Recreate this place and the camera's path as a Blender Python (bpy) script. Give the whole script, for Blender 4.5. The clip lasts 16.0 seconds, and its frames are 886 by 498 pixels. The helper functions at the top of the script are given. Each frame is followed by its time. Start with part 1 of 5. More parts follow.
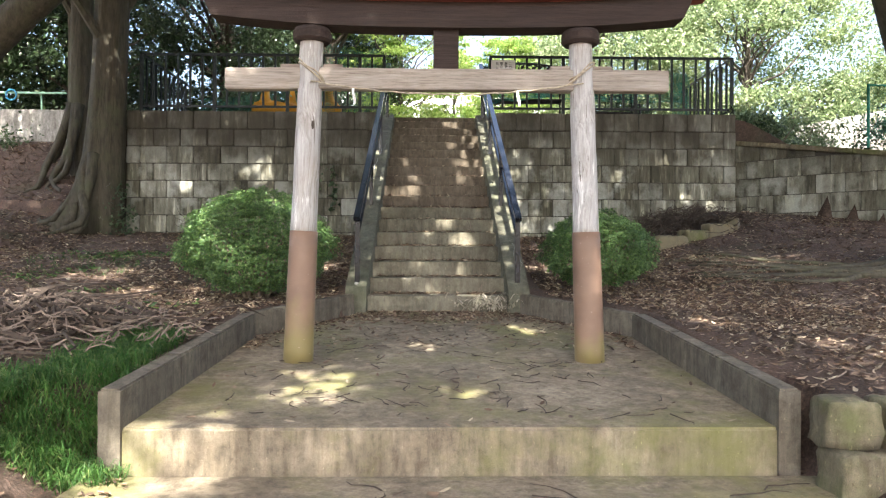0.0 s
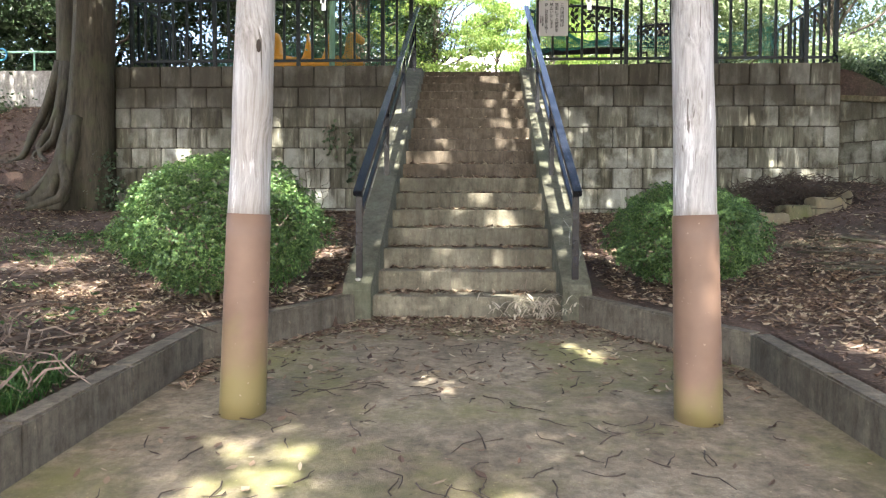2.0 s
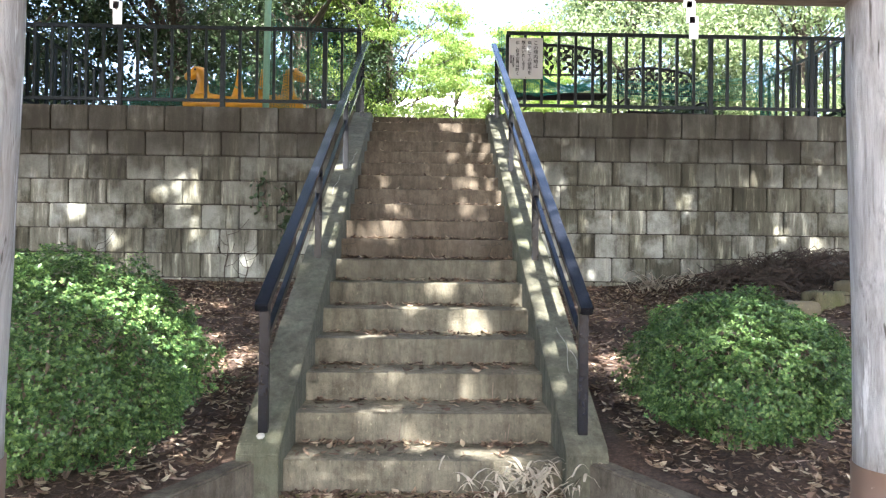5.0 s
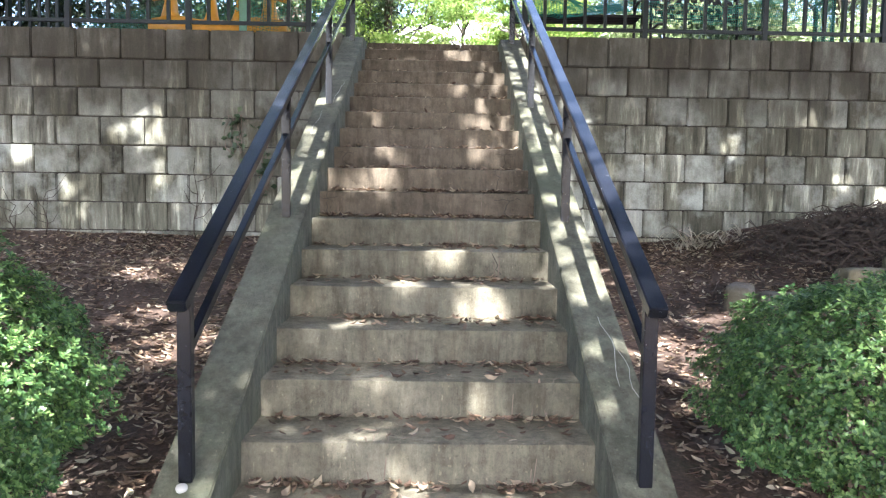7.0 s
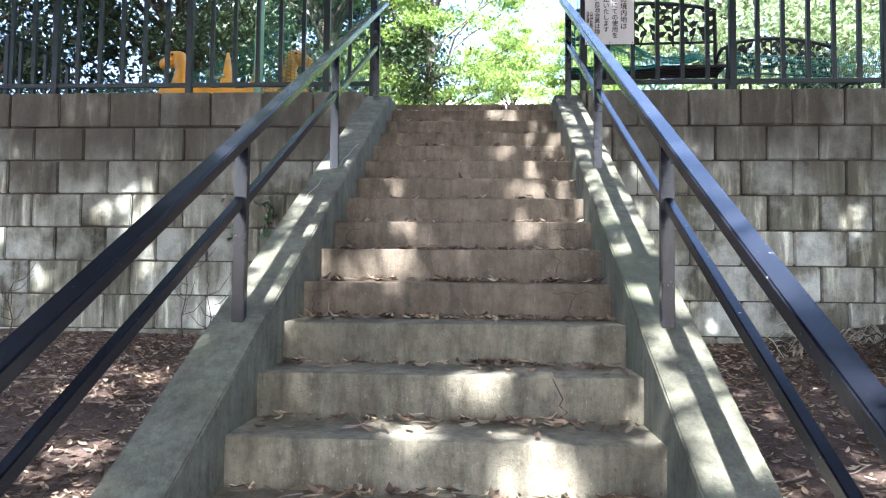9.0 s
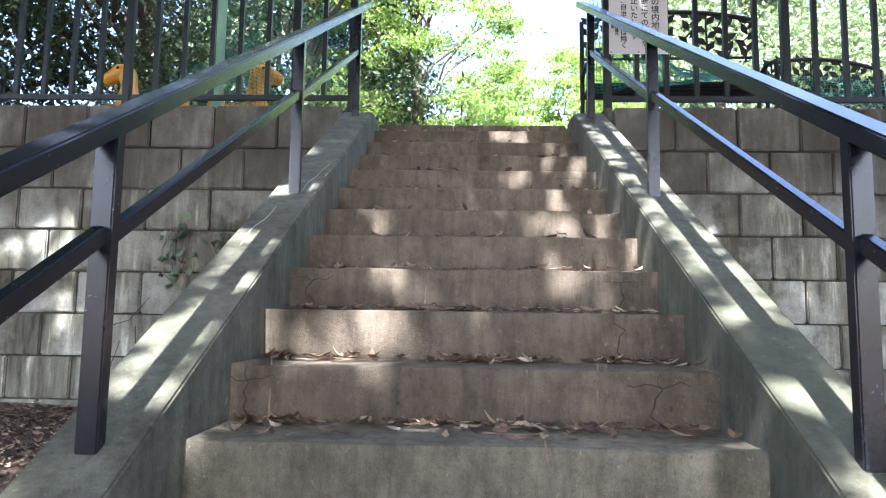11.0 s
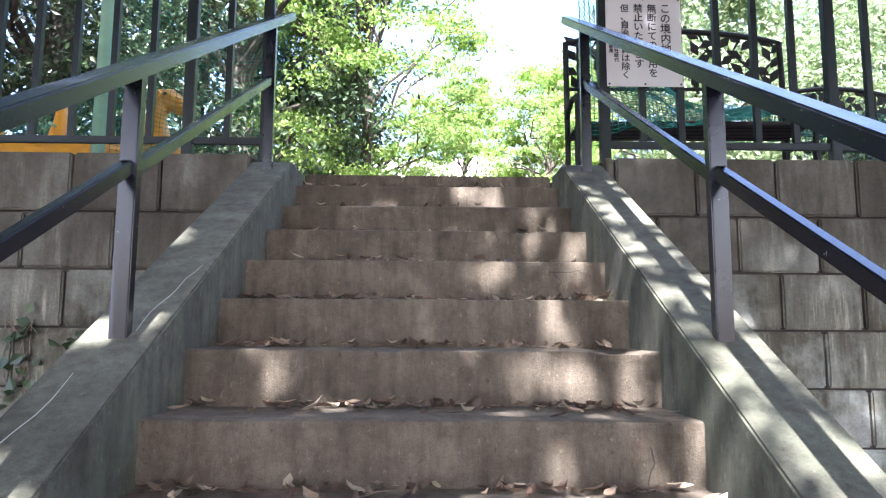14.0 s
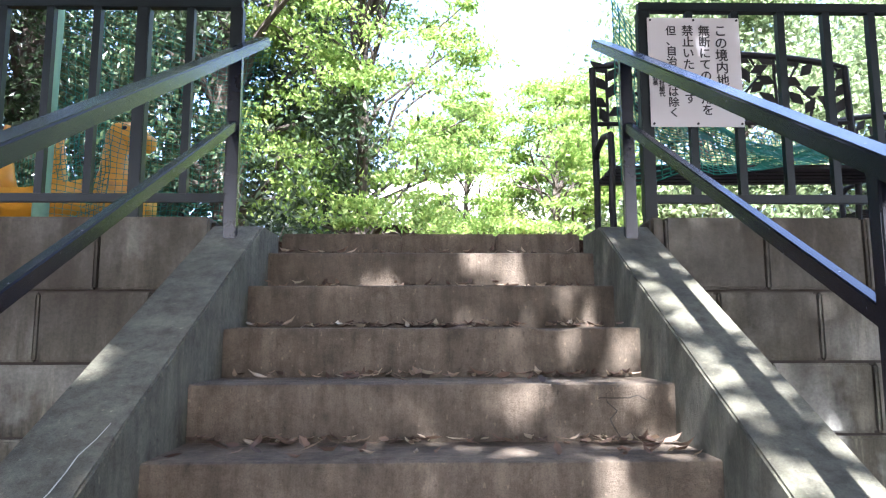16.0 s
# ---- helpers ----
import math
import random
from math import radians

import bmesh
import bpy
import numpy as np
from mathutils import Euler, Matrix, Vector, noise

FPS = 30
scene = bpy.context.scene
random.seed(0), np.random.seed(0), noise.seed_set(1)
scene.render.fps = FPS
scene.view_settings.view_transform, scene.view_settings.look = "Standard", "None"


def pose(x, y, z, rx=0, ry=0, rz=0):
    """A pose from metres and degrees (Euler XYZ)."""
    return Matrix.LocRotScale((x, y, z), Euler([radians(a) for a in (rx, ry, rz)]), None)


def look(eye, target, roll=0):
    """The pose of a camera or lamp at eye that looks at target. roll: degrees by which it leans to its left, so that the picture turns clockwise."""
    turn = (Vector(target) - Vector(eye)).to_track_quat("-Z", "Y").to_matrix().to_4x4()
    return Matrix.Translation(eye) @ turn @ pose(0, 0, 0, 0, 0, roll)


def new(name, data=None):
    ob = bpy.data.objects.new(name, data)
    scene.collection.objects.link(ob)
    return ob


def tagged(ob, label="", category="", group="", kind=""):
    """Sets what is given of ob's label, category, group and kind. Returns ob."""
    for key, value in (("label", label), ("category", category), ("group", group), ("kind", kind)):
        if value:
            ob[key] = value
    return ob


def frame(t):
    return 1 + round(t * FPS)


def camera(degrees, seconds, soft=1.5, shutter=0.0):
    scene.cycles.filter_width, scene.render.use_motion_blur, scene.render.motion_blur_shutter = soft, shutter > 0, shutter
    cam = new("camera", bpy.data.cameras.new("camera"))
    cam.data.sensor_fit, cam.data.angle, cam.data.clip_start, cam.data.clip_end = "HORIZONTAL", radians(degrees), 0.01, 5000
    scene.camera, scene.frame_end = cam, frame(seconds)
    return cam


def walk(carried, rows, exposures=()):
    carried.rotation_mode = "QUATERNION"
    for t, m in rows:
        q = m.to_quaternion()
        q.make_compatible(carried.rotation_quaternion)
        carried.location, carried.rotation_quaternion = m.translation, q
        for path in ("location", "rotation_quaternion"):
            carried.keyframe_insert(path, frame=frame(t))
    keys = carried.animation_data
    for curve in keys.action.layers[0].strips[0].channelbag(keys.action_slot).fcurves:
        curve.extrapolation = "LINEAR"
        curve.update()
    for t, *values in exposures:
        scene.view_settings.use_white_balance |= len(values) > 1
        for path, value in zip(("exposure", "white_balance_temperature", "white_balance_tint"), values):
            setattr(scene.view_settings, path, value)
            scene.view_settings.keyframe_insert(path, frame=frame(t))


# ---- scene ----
cam = camera(64.3, 16.0, 1.2)
PATH = [
    (0, (-0.145, -0.644, 0.711), (-0.107, 1.355, 0.717), 0.2),
    (0.5, (-0.107, -0.084, 0.726), (-0.096, 1.916, 0.714), 0.1),
    (1, (-0.046, 0.421, 0.742), (-0.053, 2.42, 0.692), -0.5),
    (1.5, (0.025, 0.95, 0.828), (-0.027, 2.948, 0.758), -0.2),
    (2, (0.011, 1.459, 0.826), (-0.077, 3.455, 0.752), 0.2),
    (2.5, (0.005, 1.917, 0.901), (-0.045, 3.915, 0.832), -0.3),
    (3, (0.022, 2.369, 0.937), (-0.054, 4.367, 0.968), 0.2),
    (3.5, (0.022, 2.711, 0.986), (-0.105, 4.707, 1.027), 0.7),
    (4, (-0.011, 3.009, 1.11), (-0.033, 5.008, 1.16), 0.4),
    (4.2, (-0.033, 3.083, 1.169), (0.0, 5.082, 1.224), 0.2),
    (6.5, (-0.032, 4.296, 1.514), (0.0, 6.292, 1.404), 1.2),
    (7, (0.003, 4.721, 1.501), (0.029, 6.716, 1.358), 0.9),
    (7.5, (0.052, 5.186, 1.453), (0.014, 7.181, 1.324), 1.1),
    (8, (0.07, 5.631, 1.476), (0.02, 7.627, 1.348), 1.0),
    (8.5, (0.08, 6.013, 1.507), (0.025, 8.012, 1.464), 0.7),
    (9, (0.107, 6.363, 1.537), (-0.017, 8.357, 1.636), 0.6),
    (9.2, (0.073, 6.516, 1.52), (-0.049, 8.508, 1.64), 0.2),
    (11.3, (-0.067, 7.894, 1.718), (-0.13, 9.877, 1.974), 0.9),
    (11.5, (-0.064, 8.025, 1.747), (-0.101, 10.005, 2.024), 0.5),
    (12, (-0.046, 8.228, 1.877), (-0.023, 10.209, 2.15), 1.2),
    (12.5, (-0.014, 8.454, 2.018), (-0.004, 10.432, 2.311), 1.2),
    (13, (-0.04, 8.657, 2.105), (-0.039, 10.638, 2.382), 1.0),
    (13.5, (-0.067, 8.854, 2.243), (-0.036, 10.835, 2.52), 0.4),
    (14, (-0.04, 9.096, 2.359), (-0.001, 11.08, 2.608), 0.3),
    (14.5, (-0.066, 9.291, 2.438), (-0.088, 11.28, 2.648), 0.2),
    (15, (-0.124, 9.491, 2.598), (-0.109, 11.484, 2.764), 0.3),
    (15.5, (-0.108, 9.675, 2.702), (-0.045, 11.662, 2.918), 0.2),
    (16, (-0.068, 9.873, 2.836), (-0.027, 11.855, 3.1), -0.1),
]
walk(cam, [(t, look(eye, target, roll)) for t, eye, target, roll in PATH], [(0, 2.45, 6500, 10), (2.5, 2.7, 6350, 10), (4, 2.8, 6200, 11), (6.5, 3.05, 5950, 12), (9, 3.12, 5600, 13), (16, 3.1, 5600, 19)])

# ---- world, sun, exposure ----
SUN_EL, SUN_AZ = radians(52), radians(-3)      # light comes from behind the walker, a little from his left
world = bpy.data.worlds.new("world")
scene.world = world
world.use_nodes = True
wn = world.node_tree
sky = wn.nodes.new("ShaderNodeTexSky")
sky.sky_type = "NISHITA"
sky.sun_disc = False
sky.sun_elevation, sky.sun_rotation = SUN_EL, radians(180) - SUN_AZ * -1
sky.dust_density = 5.0
wn.nodes["Background"].inputs["Strength"].default_value = 0.15
wn.links.new(sky.outputs[0], wn.nodes["Background"].inputs["Color"])
sun = new("sun", bpy.data.lights.new("sun", "SUN"))
sun.data.energy, sun.data.angle, sun.data.color = 5.0, radians(0.55), (1.0, 0.95, 0.86)
to_sun = Vector((math.sin(SUN_AZ) * math.cos(SUN_EL), -math.cos(SUN_AZ) * math.cos(SUN_EL), math.sin(SUN_EL)))
sun.matrix_world = look(to_sun * 40, (0, 0, 0))

# ---- materials ----


def material(name):
    m = bpy.data.materials.new(name)
    m.use_nodes = True
    return m, m.node_tree.nodes, m.node_tree.links, m.node_tree.nodes["Principled BSDF"]


def ramp(n, l, source, stops):
    r = n.new("ShaderNodeValToRGB")
    e = r.color_ramp.elements
    while len(e) < len(stops):
        e.new(0.5)
    for k, (p, c) in enumerate(stops):
        e[k].position, e[k].color = p, (*c, 1) if len(c) == 3 else c
    l.new(source, r.inputs[0])
    return r.outputs[0]


def noise_tex(n, l, scale, detail=5, rough=0.6, stretch=(1, 1, 1), coord="Object", shift=None):
    tc = n.new("ShaderNodeTexCoord")
    mp = n.new("ShaderNodeMapping")
    mp.inputs["Scale"].default_value = stretch
    l.new(tc.outputs[coord], mp.inputs[0])
    if shift is not None:
        l.new(shift, mp.inputs["Location"])
    t = n.new("ShaderNodeTexNoise")
    t.inputs["Scale"].default_value, t.inputs["Detail"].default_value, t.inputs["Roughness"].default_value = scale, detail, rough
    l.new(mp.outputs[0], t.inputs[0])
    return t.outputs[0]


def mix(n, l, a, b, fac, mode="MIX"):
    m = n.new("ShaderNodeMix")
    m.data_type, m.blend_type = "RGBA", mode
    for v, s in ((fac, m.inputs[0]), (a, m.inputs[6]), (b, m.inputs[7])):
        if hasattr(v, "links"):
            l.new(v, s)
        elif isinstance(v, tuple):
            s.default_value = (*v, 1)
        else:
            s.default_value = v
    return m.outputs[2]


def bump(n, l, height, b, strength=0.3, distance=0.01):
    u = n.new("ShaderNodeBump")
    u.inputs["Strength"].default_value, u.inputs["Distance"].default_value = strength, distance
    l.new(height, u.inputs["Height"])
    l.new(u.outputs[0], b.inputs["Normal"])


def world_pos(n):
    return n.new("ShaderNodeNewGeometry").outputs["Position"]


def wnoise(n, l, scale, detail=5, rough=0.6, stretch=(1, 1, 1)):
    """Noise in world space, so that joined pieces run on from one to the next."""
    mp = n.new("ShaderNodeMapping")
    mp.inputs["Scale"].default_value = stretch
    l.new(world_pos(n), mp.inputs[0])
    t = n.new("ShaderNodeTexNoise")
    t.inputs["Scale"].default_value, t.inputs["Detail"].default_value, t.inputs["Roughness"].default_value = scale, detail, rough
    l.new(mp.outputs[0], t.inputs[0])
    return t.outputs[0]


def concrete(name, dark, light, moss, moss_at=0.55, speck=0.5):
    m, n, l, b = material(name)
    big = wnoise(n, l, 1.3, 6, 0.65)
    base = ramp(n, l, big, [(0.3, dark), (0.7, light)])
    fine = wnoise(n, l, 210, 3, 0.75)
    base = mix(n, l, base, ramp(n, l, fine, [(0.3, (0.5, 0.48, 0.45)), (0.55, (1, 1, 1)), (0.68, (1.0, 1.0, 1.0)), (0.76, (1.8, 1.78, 1.72))]), speck, "MULTIPLY")
    base = mix(n, l, base, ramp(n, l, wnoise(n, l, 11, 8, 0.78), [(0.34, (0.5, 0.48, 0.45)), (0.52, (1, 1, 1)), (0.66, (1.3, 1.29, 1.26))]), 0.75, "MULTIPLY")
    streak = wnoise(n, l, 2.2, 5, 0.6, (3, 3, 0.5))
    base = mix(n, l, base, ramp(n, l, streak, [(0.35, (0.45, 0.43, 0.4)), (0.6, (1, 1, 1))]), 0.55, "MULTIPLY")
    drip = wnoise(n, l, 8, 7, 0.72, (2.6, 2.6, 0.4))
    base = mix(n, l, base, ramp(n, l, drip, [(0.36, (0.5, 0.48, 0.44)), (0.52, (1, 1, 1)), (0.66, (1.25, 1.24, 1.2))]), 0.6, "MULTIPLY")
    mo = wnoise(n, l, 0.9, 6, 0.7)
    base = mix(n, l, base, moss, ramp(n, l, mo, [(moss_at, (0, 0, 0)), (moss_at + 0.16, (0.75, 0.75, 0.75))]))
    l.new(base, b.inputs["Base Color"])
    b.inputs["Roughness"].default_value = 0.88
    # pale lichen flecks and dark pits
    fleck = wnoise(n, l, 62, 2, 0.5, (1, 1, 0.55))
    base = mix(n, l, base, ramp(n, l, fleck, [(0.24, (0.35, 0.33, 0.3)), (0.33, (1, 1, 1)), (0.67, (1, 1, 1)), (0.74, (2.1, 2.08, 1.95))]), speck, "MULTIPLY")
    l.new(base, b.inputs["Base Color"])
    bump(n, l, wnoise(n, l, 38, 8, 0.8), b, 0.75, 0.012)
    return m


MAT_PLATFORM = concrete("platform_concrete", (0.2, 0.16, 0.11), (0.36, 0.305, 0.225), (0.172, 0.17, 0.056), 0.48, 0.6)
MAT_KERB = concrete("kerb_concrete", (0.1, 0.085, 0.062), (0.21, 0.182, 0.14), (0.1, 0.11, 0.05), 0.6)
MAT_STEP = concrete("step_concrete", (0.1, 0.079, 0.054), (0.2, 0.162, 0.118), (0.11, 0.1, 0.06), 0.68, 0.6)
MAT_STEP_LOW = concrete("grey_step_concrete", (0.132, 0.119, 0.084), (0.265, 0.243, 0.18), (0.12, 0.12, 0.07), 0.64, 0.6)
MAT_STRINGER = concrete("stringer_concrete", (0.098, 0.096, 0.066), (0.192, 0.19, 0.138), (0.09, 0.1, 0.056), 0.54, 0.6)
MAT_STONE = concrete("rough_stone", (0.125, 0.104, 0.066), (0.27, 0.232, 0.155), (0.11, 0.13, 0.04), 0.48, 0.8)
MAT_YELLOW_KERB = concrete("worn_yellow_kerb", (0.3, 0.21, 0.04), (0.42, 0.32, 0.08), (0.16, 0.15, 0.12), 0.34, 0.8)
MAT_GREY_WALL = concrete("grey_wall", (0.3, 0.29, 0.27), (0.45, 0.44, 0.41), (0.2, 0.2, 0.15), 0.62, 0.4)


def block_material():
    m, n, l, b = material("stained_block")
    oi = n.new("ShaderNodeObjectInfo")
    base = ramp(n, l, oi.outputs["Random"], [(0.0, (0.13, 0.124, 0.092)), (0.5, (0.21, 0.205, 0.162)), (1.0, (0.31, 0.305, 0.26))])
    off = n.new("ShaderNodeVectorMath")
    off.operation = "SCALE"
    off.inputs[0].default_value = (37.0, 11.0, 53.0)
    l.new(oi.outputs["Random"], off.inputs["Scale"])
    run = noise_tex(n, l, 3.4, 6, 0.66, (2.9, 1.0, 0.36), "Object", off.outputs[0])
    base = mix(n, l, base, ramp(n, l, run, [(0.33, (0.2, 0.19, 0.165)), (0.47, (0.72, 0.71, 0.68)), (0.57, (1, 1, 1)), (0.65, (2.3, 2.32, 2.3)), (0.74, (3.1, 3.15, 3.1))]), 0.95, "MULTIPLY")
    lime = noise_tex(n, l, 1.7, 5, 0.65, (1, 1, 0.8), "Object", off.outputs[0])
    base = mix(n, l, base, (0.56, 0.575, 0.535), ramp(n, l, lime, [(0.48, (0, 0, 0)), (0.66, (0.7, 0.7, 0.7))]))
    patch = wnoise(n, l, 0.55, 4, 0.6)
    base = mix(n, l, base, ramp(n, l, patch, [(0.35, (0.4, 0.38, 0.3)), (0.6, (1.15, 1.15, 1.1))]), 0.8, "MULTIPLY")
    # damp dark growth along the topmost courses
    sep = n.new("ShaderNodeSeparateXYZ")
    l.new(world_pos(n), sep.inputs[0])
    mr = n.new("ShaderNodeMapRange")
    mr.inputs[1].default_value, mr.inputs[2].default_value = 2.2, 2.98
    l.new(sep.outputs[2], mr.inputs[0])
    wob = n.new("ShaderNodeMath")
    wob.operation = "MULTIPLY"
    l.new(mr.outputs[0], wob.inputs[0])
    l.new(ramp(n, l, wnoise(n, l, 1.6, 5, 0.6, (2, 2, 0.7)), [(0.3, (0.55, 0.55, 0.55)), (0.65, (1, 1, 1))]), wob.inputs[1])
    base = mix(n, l, base, (0.05, 0.043, 0.031), wob.outputs[0])
    fine = wnoise(n, l, 70, 4, 0.7)
    base = mix(n, l, base, ramp(n, l, fine, [(0.3, (0.5, 0.5, 0.5)), (0.65, (1.15, 1.15, 1.15))]), 0.5, "MULTIPLY")
    l.new(base, b.inputs["Base Color"])
    b.inputs["Roughness"].default_value = 0.9
    bump(n, l, wnoise(n, l, 45, 6, 0.75), b, 0.4, 0.006)
    return m


MAT_BLOCK = block_material()


def plain(name, colour, rough=0.6, metal=0.0, var=0.25, scale=6.0, grain=60.0, strength=0.15):
    m, n, l, b = material(name)
    dark = tuple(c * (1 - var) for c in colour)
    light = tuple(min(1, c * (1 + var)) for c in colour)
    base = ramp(n, l, noise_tex(n, l, scale), [(0.3, dark), (0.7, light)])
    l.new(base, b.inputs["Base Color"])
    b.inputs["Roughness"].default_value, b.inputs["Metallic"].default_value = rough, metal
    bump(n, l, noise_tex(n, l, grain), b, strength, 0.003)
    return m


def wood(name, dark, light, crack, lichen=None, along="z"):
    m, n, l, b = material(name)
    lengthwise = (4, 4, 0.22) if along == "z" else (0.22, 4, 4)
    grain = noise_tex(n, l, 9, 8, 0.7, lengthwise)
    base = ramp(n, l, grain, [(0.32, dark), (0.5, tuple((a + c) / 2 for a, c in zip(dark, light))), (0.68, light)])
    fine = noise_tex(n, l, 30, 5, 0.7, lengthwise)
    base = mix(n, l, base, ramp(n, l, fine, [(0.35, crack), (0.5, (1, 1, 1))]), 0.7, "MULTIPLY")
    if lichen:
        base = mix(n, l, base, lichen, ramp(n, l, noise_tex(n, l, 5, 6, 0.7, (1, 1, 0.5)), [(0.55, (0, 0, 0)), (0.68, (0.8, 0.8, 0.8))]))
    l.new(base, b.inputs["Base Color"])
    b.inputs["Roughness"].default_value = 0.85
    bump(n, l, grain, b, 0.5, 0.01)
    return m


def pillar_wood():
    """Silvery bleached timber: swirling grain, long fine checks, pale flakes and brown patches."""
    m, n, l, b = material("weathered_grey_wood")
    swirl = noise_tex(n, l, 1.8, 3, 0.5, (1, 1, 0.5))
    grain = noise_tex(n, l, 16, 9, 0.72, (3.2, 3.2, 0.16), "Object", swirl)
    base = ramp(n, l, grain, [(0.3, (0.24, 0.225, 0.21)), (0.5, (0.43, 0.415, 0.4)), (0.7, (0.6, 0.59, 0.575))])
    tint = noise_tex(n, l, 2.4, 5, 0.65, (1, 1, 0.45))
    base = mix(n, l, base, ramp(n, l, tint, [(0.35, (0.78, 0.7, 0.61)), (0.55, (1, 1, 1)), (0.7, (1.15, 1.15, 1.16))]), 0.85, "MULTIPLY")
    flake = noise_tex(n, l, 10, 5, 0.65, (2.4, 2.4, 0.3))
    base = mix(n, l, base, (0.78, 0.77, 0.75), ramp(n, l, flake, [(0.6, (0, 0, 0)), (0.66, (0.85, 0.85, 0.85))]))
    check = noise_tex(n, l, 11, 3, 0.5, (5, 5, 0.09), "Object", swirl)
    dark = ramp(n, l, check, [(0.3, (0.25, 0.22, 0.19)), (0.345, (1, 1, 1))])
    base = mix(n, l, base, dark, 0.9, "MULTIPLY")
    l.new(base, b.inputs["Base Color"])
    b.inputs["Roughness"].default_value = 0.85
    bump(n, l, mix(n, l, grain, dark, 0.5, "MULTIPLY"), b, 0.7, 0.012)
    return m


MAT_PILLAR_WOOD = pillar_wood()
MAT_BEAM_WOOD = wood("weathered_brown_wood", (0.16, 0.125, 0.1), (0.33, 0.28, 0.24), (0.4, 0.35, 0.3), None, "x")
MAT_DARK_WOOD = wood("dark_old_wood", (0.018, 0.011, 0.009), (0.05, 0.03, 0.023), (0.4, 0.35, 0.3), None, "x")
MAT_NUKI = wood("weathered_beam_wood", (0.22, 0.185, 0.155), (0.42, 0.37, 0.32), (0.5, 0.45, 0.4), None, "x")
MAT_KNOT = plain("dark_knot", (0.06, 0.045, 0.035), 0.9)
MAT_RED = plain("faded_red_paint", (0.24, 0.05, 0.035), 0.6, 0, 0.35, 4)


def post_paint():
    """Brown sheathing paint, turning yellow-green with algae in its lower part."""
    m, n, l, b = material("brown_painted_sleeve")
    base = ramp(n, l, noise_tex(n, l, 2.2, 5, 0.6), [(0.3, (0.17, 0.105, 0.07)), (0.7, (0.245, 0.155, 0.108))])
    algae = noise_tex(n, l, 1.6, 4, 0.6, (1, 1, 0.8))
    sep = n.new("ShaderNodeSeparateXYZ")
    tc = n.new("ShaderNodeTexCoord")
    l.new(tc.outputs["Object"], sep.inputs[0])
    mr = n.new("ShaderNodeMapRange")
    mr.inputs[1].default_value, mr.inputs[2].default_value, mr.inputs[3].default_value, mr.inputs[4].default_value = 0.15, 0.75, 0.28, -0.25
    l.new(sep.outputs[2], mr.inputs[0])
    add = n.new("ShaderNodeMath")
    l.new(algae, add.inputs[0])
    l.new(mr.outputs[0], add.inputs[1])
    base = mix(n, l, base, (0.2, 0.165, 0.06), ramp(n, l, add.outputs[0], [(0.5, (0, 0, 0)), (0.72, (0.85, 0.85, 0.85))]))
    fleck = noise_tex(n, l, 38, 3, 0.5)
    base = mix(n, l, base, (0.4, 0.3, 0.24), ramp(n, l, fleck, [(0.7, (0, 0, 0)), (0.74, (0.6, 0.6, 0.6))]))
    l.new(base, b.inputs["Base Color"])
    b.inputs["Roughness"].default_value = 0.55
    bump(n, l, noise_tex(n, l, 40), b, 0.12, 0.003)
    return m


MAT_SLEEVE = post_paint()


def rail_paint():
    m, n, l, b = material("chipped_black_paint")
    base = ramp(n, l, noise_tex(n, l, 3, 5, 0.6), [(0.3, (0.006, 0.007, 0.011)), (0.7, (0.014, 0.016, 0.023))])
    chip = noise_tex(n, l, 45, 5, 0.65)
    base = mix(n, l, base, (0.2, 0.2, 0.19), ramp(n, l, chip, [(0.68, (0, 0, 0)), (0.71, (0.8, 0.8, 0.8))]))
    l.new(base, b.inputs["Base Color"])
    b.inputs["Roughness"].default_value, b.inputs["Specular IOR Level"].default_value = 0.24, 0.5
    bump(n, l, noise_tex(n, l, 30, 5), b, 0.15, 0.003)
    return m


MAT_RAIL = rail_paint()
MAT_FENCE = plain("dark_green_paint", (0.006, 0.011, 0.012), 0.4, 0, 0.4, 4)
MAT_FENCE.node_tree.nodes["Principled BSDF"].inputs["Specular IOR Level"].default_value = 0.25
MAT_IRON = plain("black_cast_iron", (0.006, 0.006, 0.007), 0.6, 0.0, 0.4, 12)
MAT_YELLOW = plain("yellow_fibreglass", (0.62, 0.3, 0.025), 0.35, 0, 0.2, 4)
MAT_POLE = plain("pale_green_paint", (0.27, 0.5, 0.36), 0.5, 0, 0.15, 6)
MAT_NET = plain("green_netting", (0.006, 0.15, 0.105), 0.6)
MAT_SIGN = plain("white_enamel", (0.5, 0.5, 0.5), 0.35, 0, 0.05, 3, 30, 0.05)
MAT_INK = plain("black_ink", (0.012, 0.012, 0.014), 0.6)
MAT_ROPE = plain("straw_rope", (0.4, 0.34, 0.25), 0.9, 0, 0.4, 40, 120, 0.6)
MAT_PAPER = plain("white_paper", (0.8, 0.8, 0.78), 0.8, 0, 0.04)
MAT_TWIG = plain("dry_twig", (0.19, 0.145, 0.115), 0.9, 0, 0.4, 20)
MAT_STRAW = plain("bleached_straw", (0.46, 0.41, 0.32), 0.85, 0, 0.3, 14)
MAT_DARK_TWIG = plain("damp_twig", (0.055, 0.04, 0.03), 0.9, 0, 0.4, 20)
MAT_ROOF = plain("grey_roof_tile", (0.16, 0.16, 0.165), 0.6, 0, 0.25, 8)
MAT_WHITE_WALL = plain("white_plaster", (0.75, 0.75, 0.73), 0.8, 0, 0.06, 2)
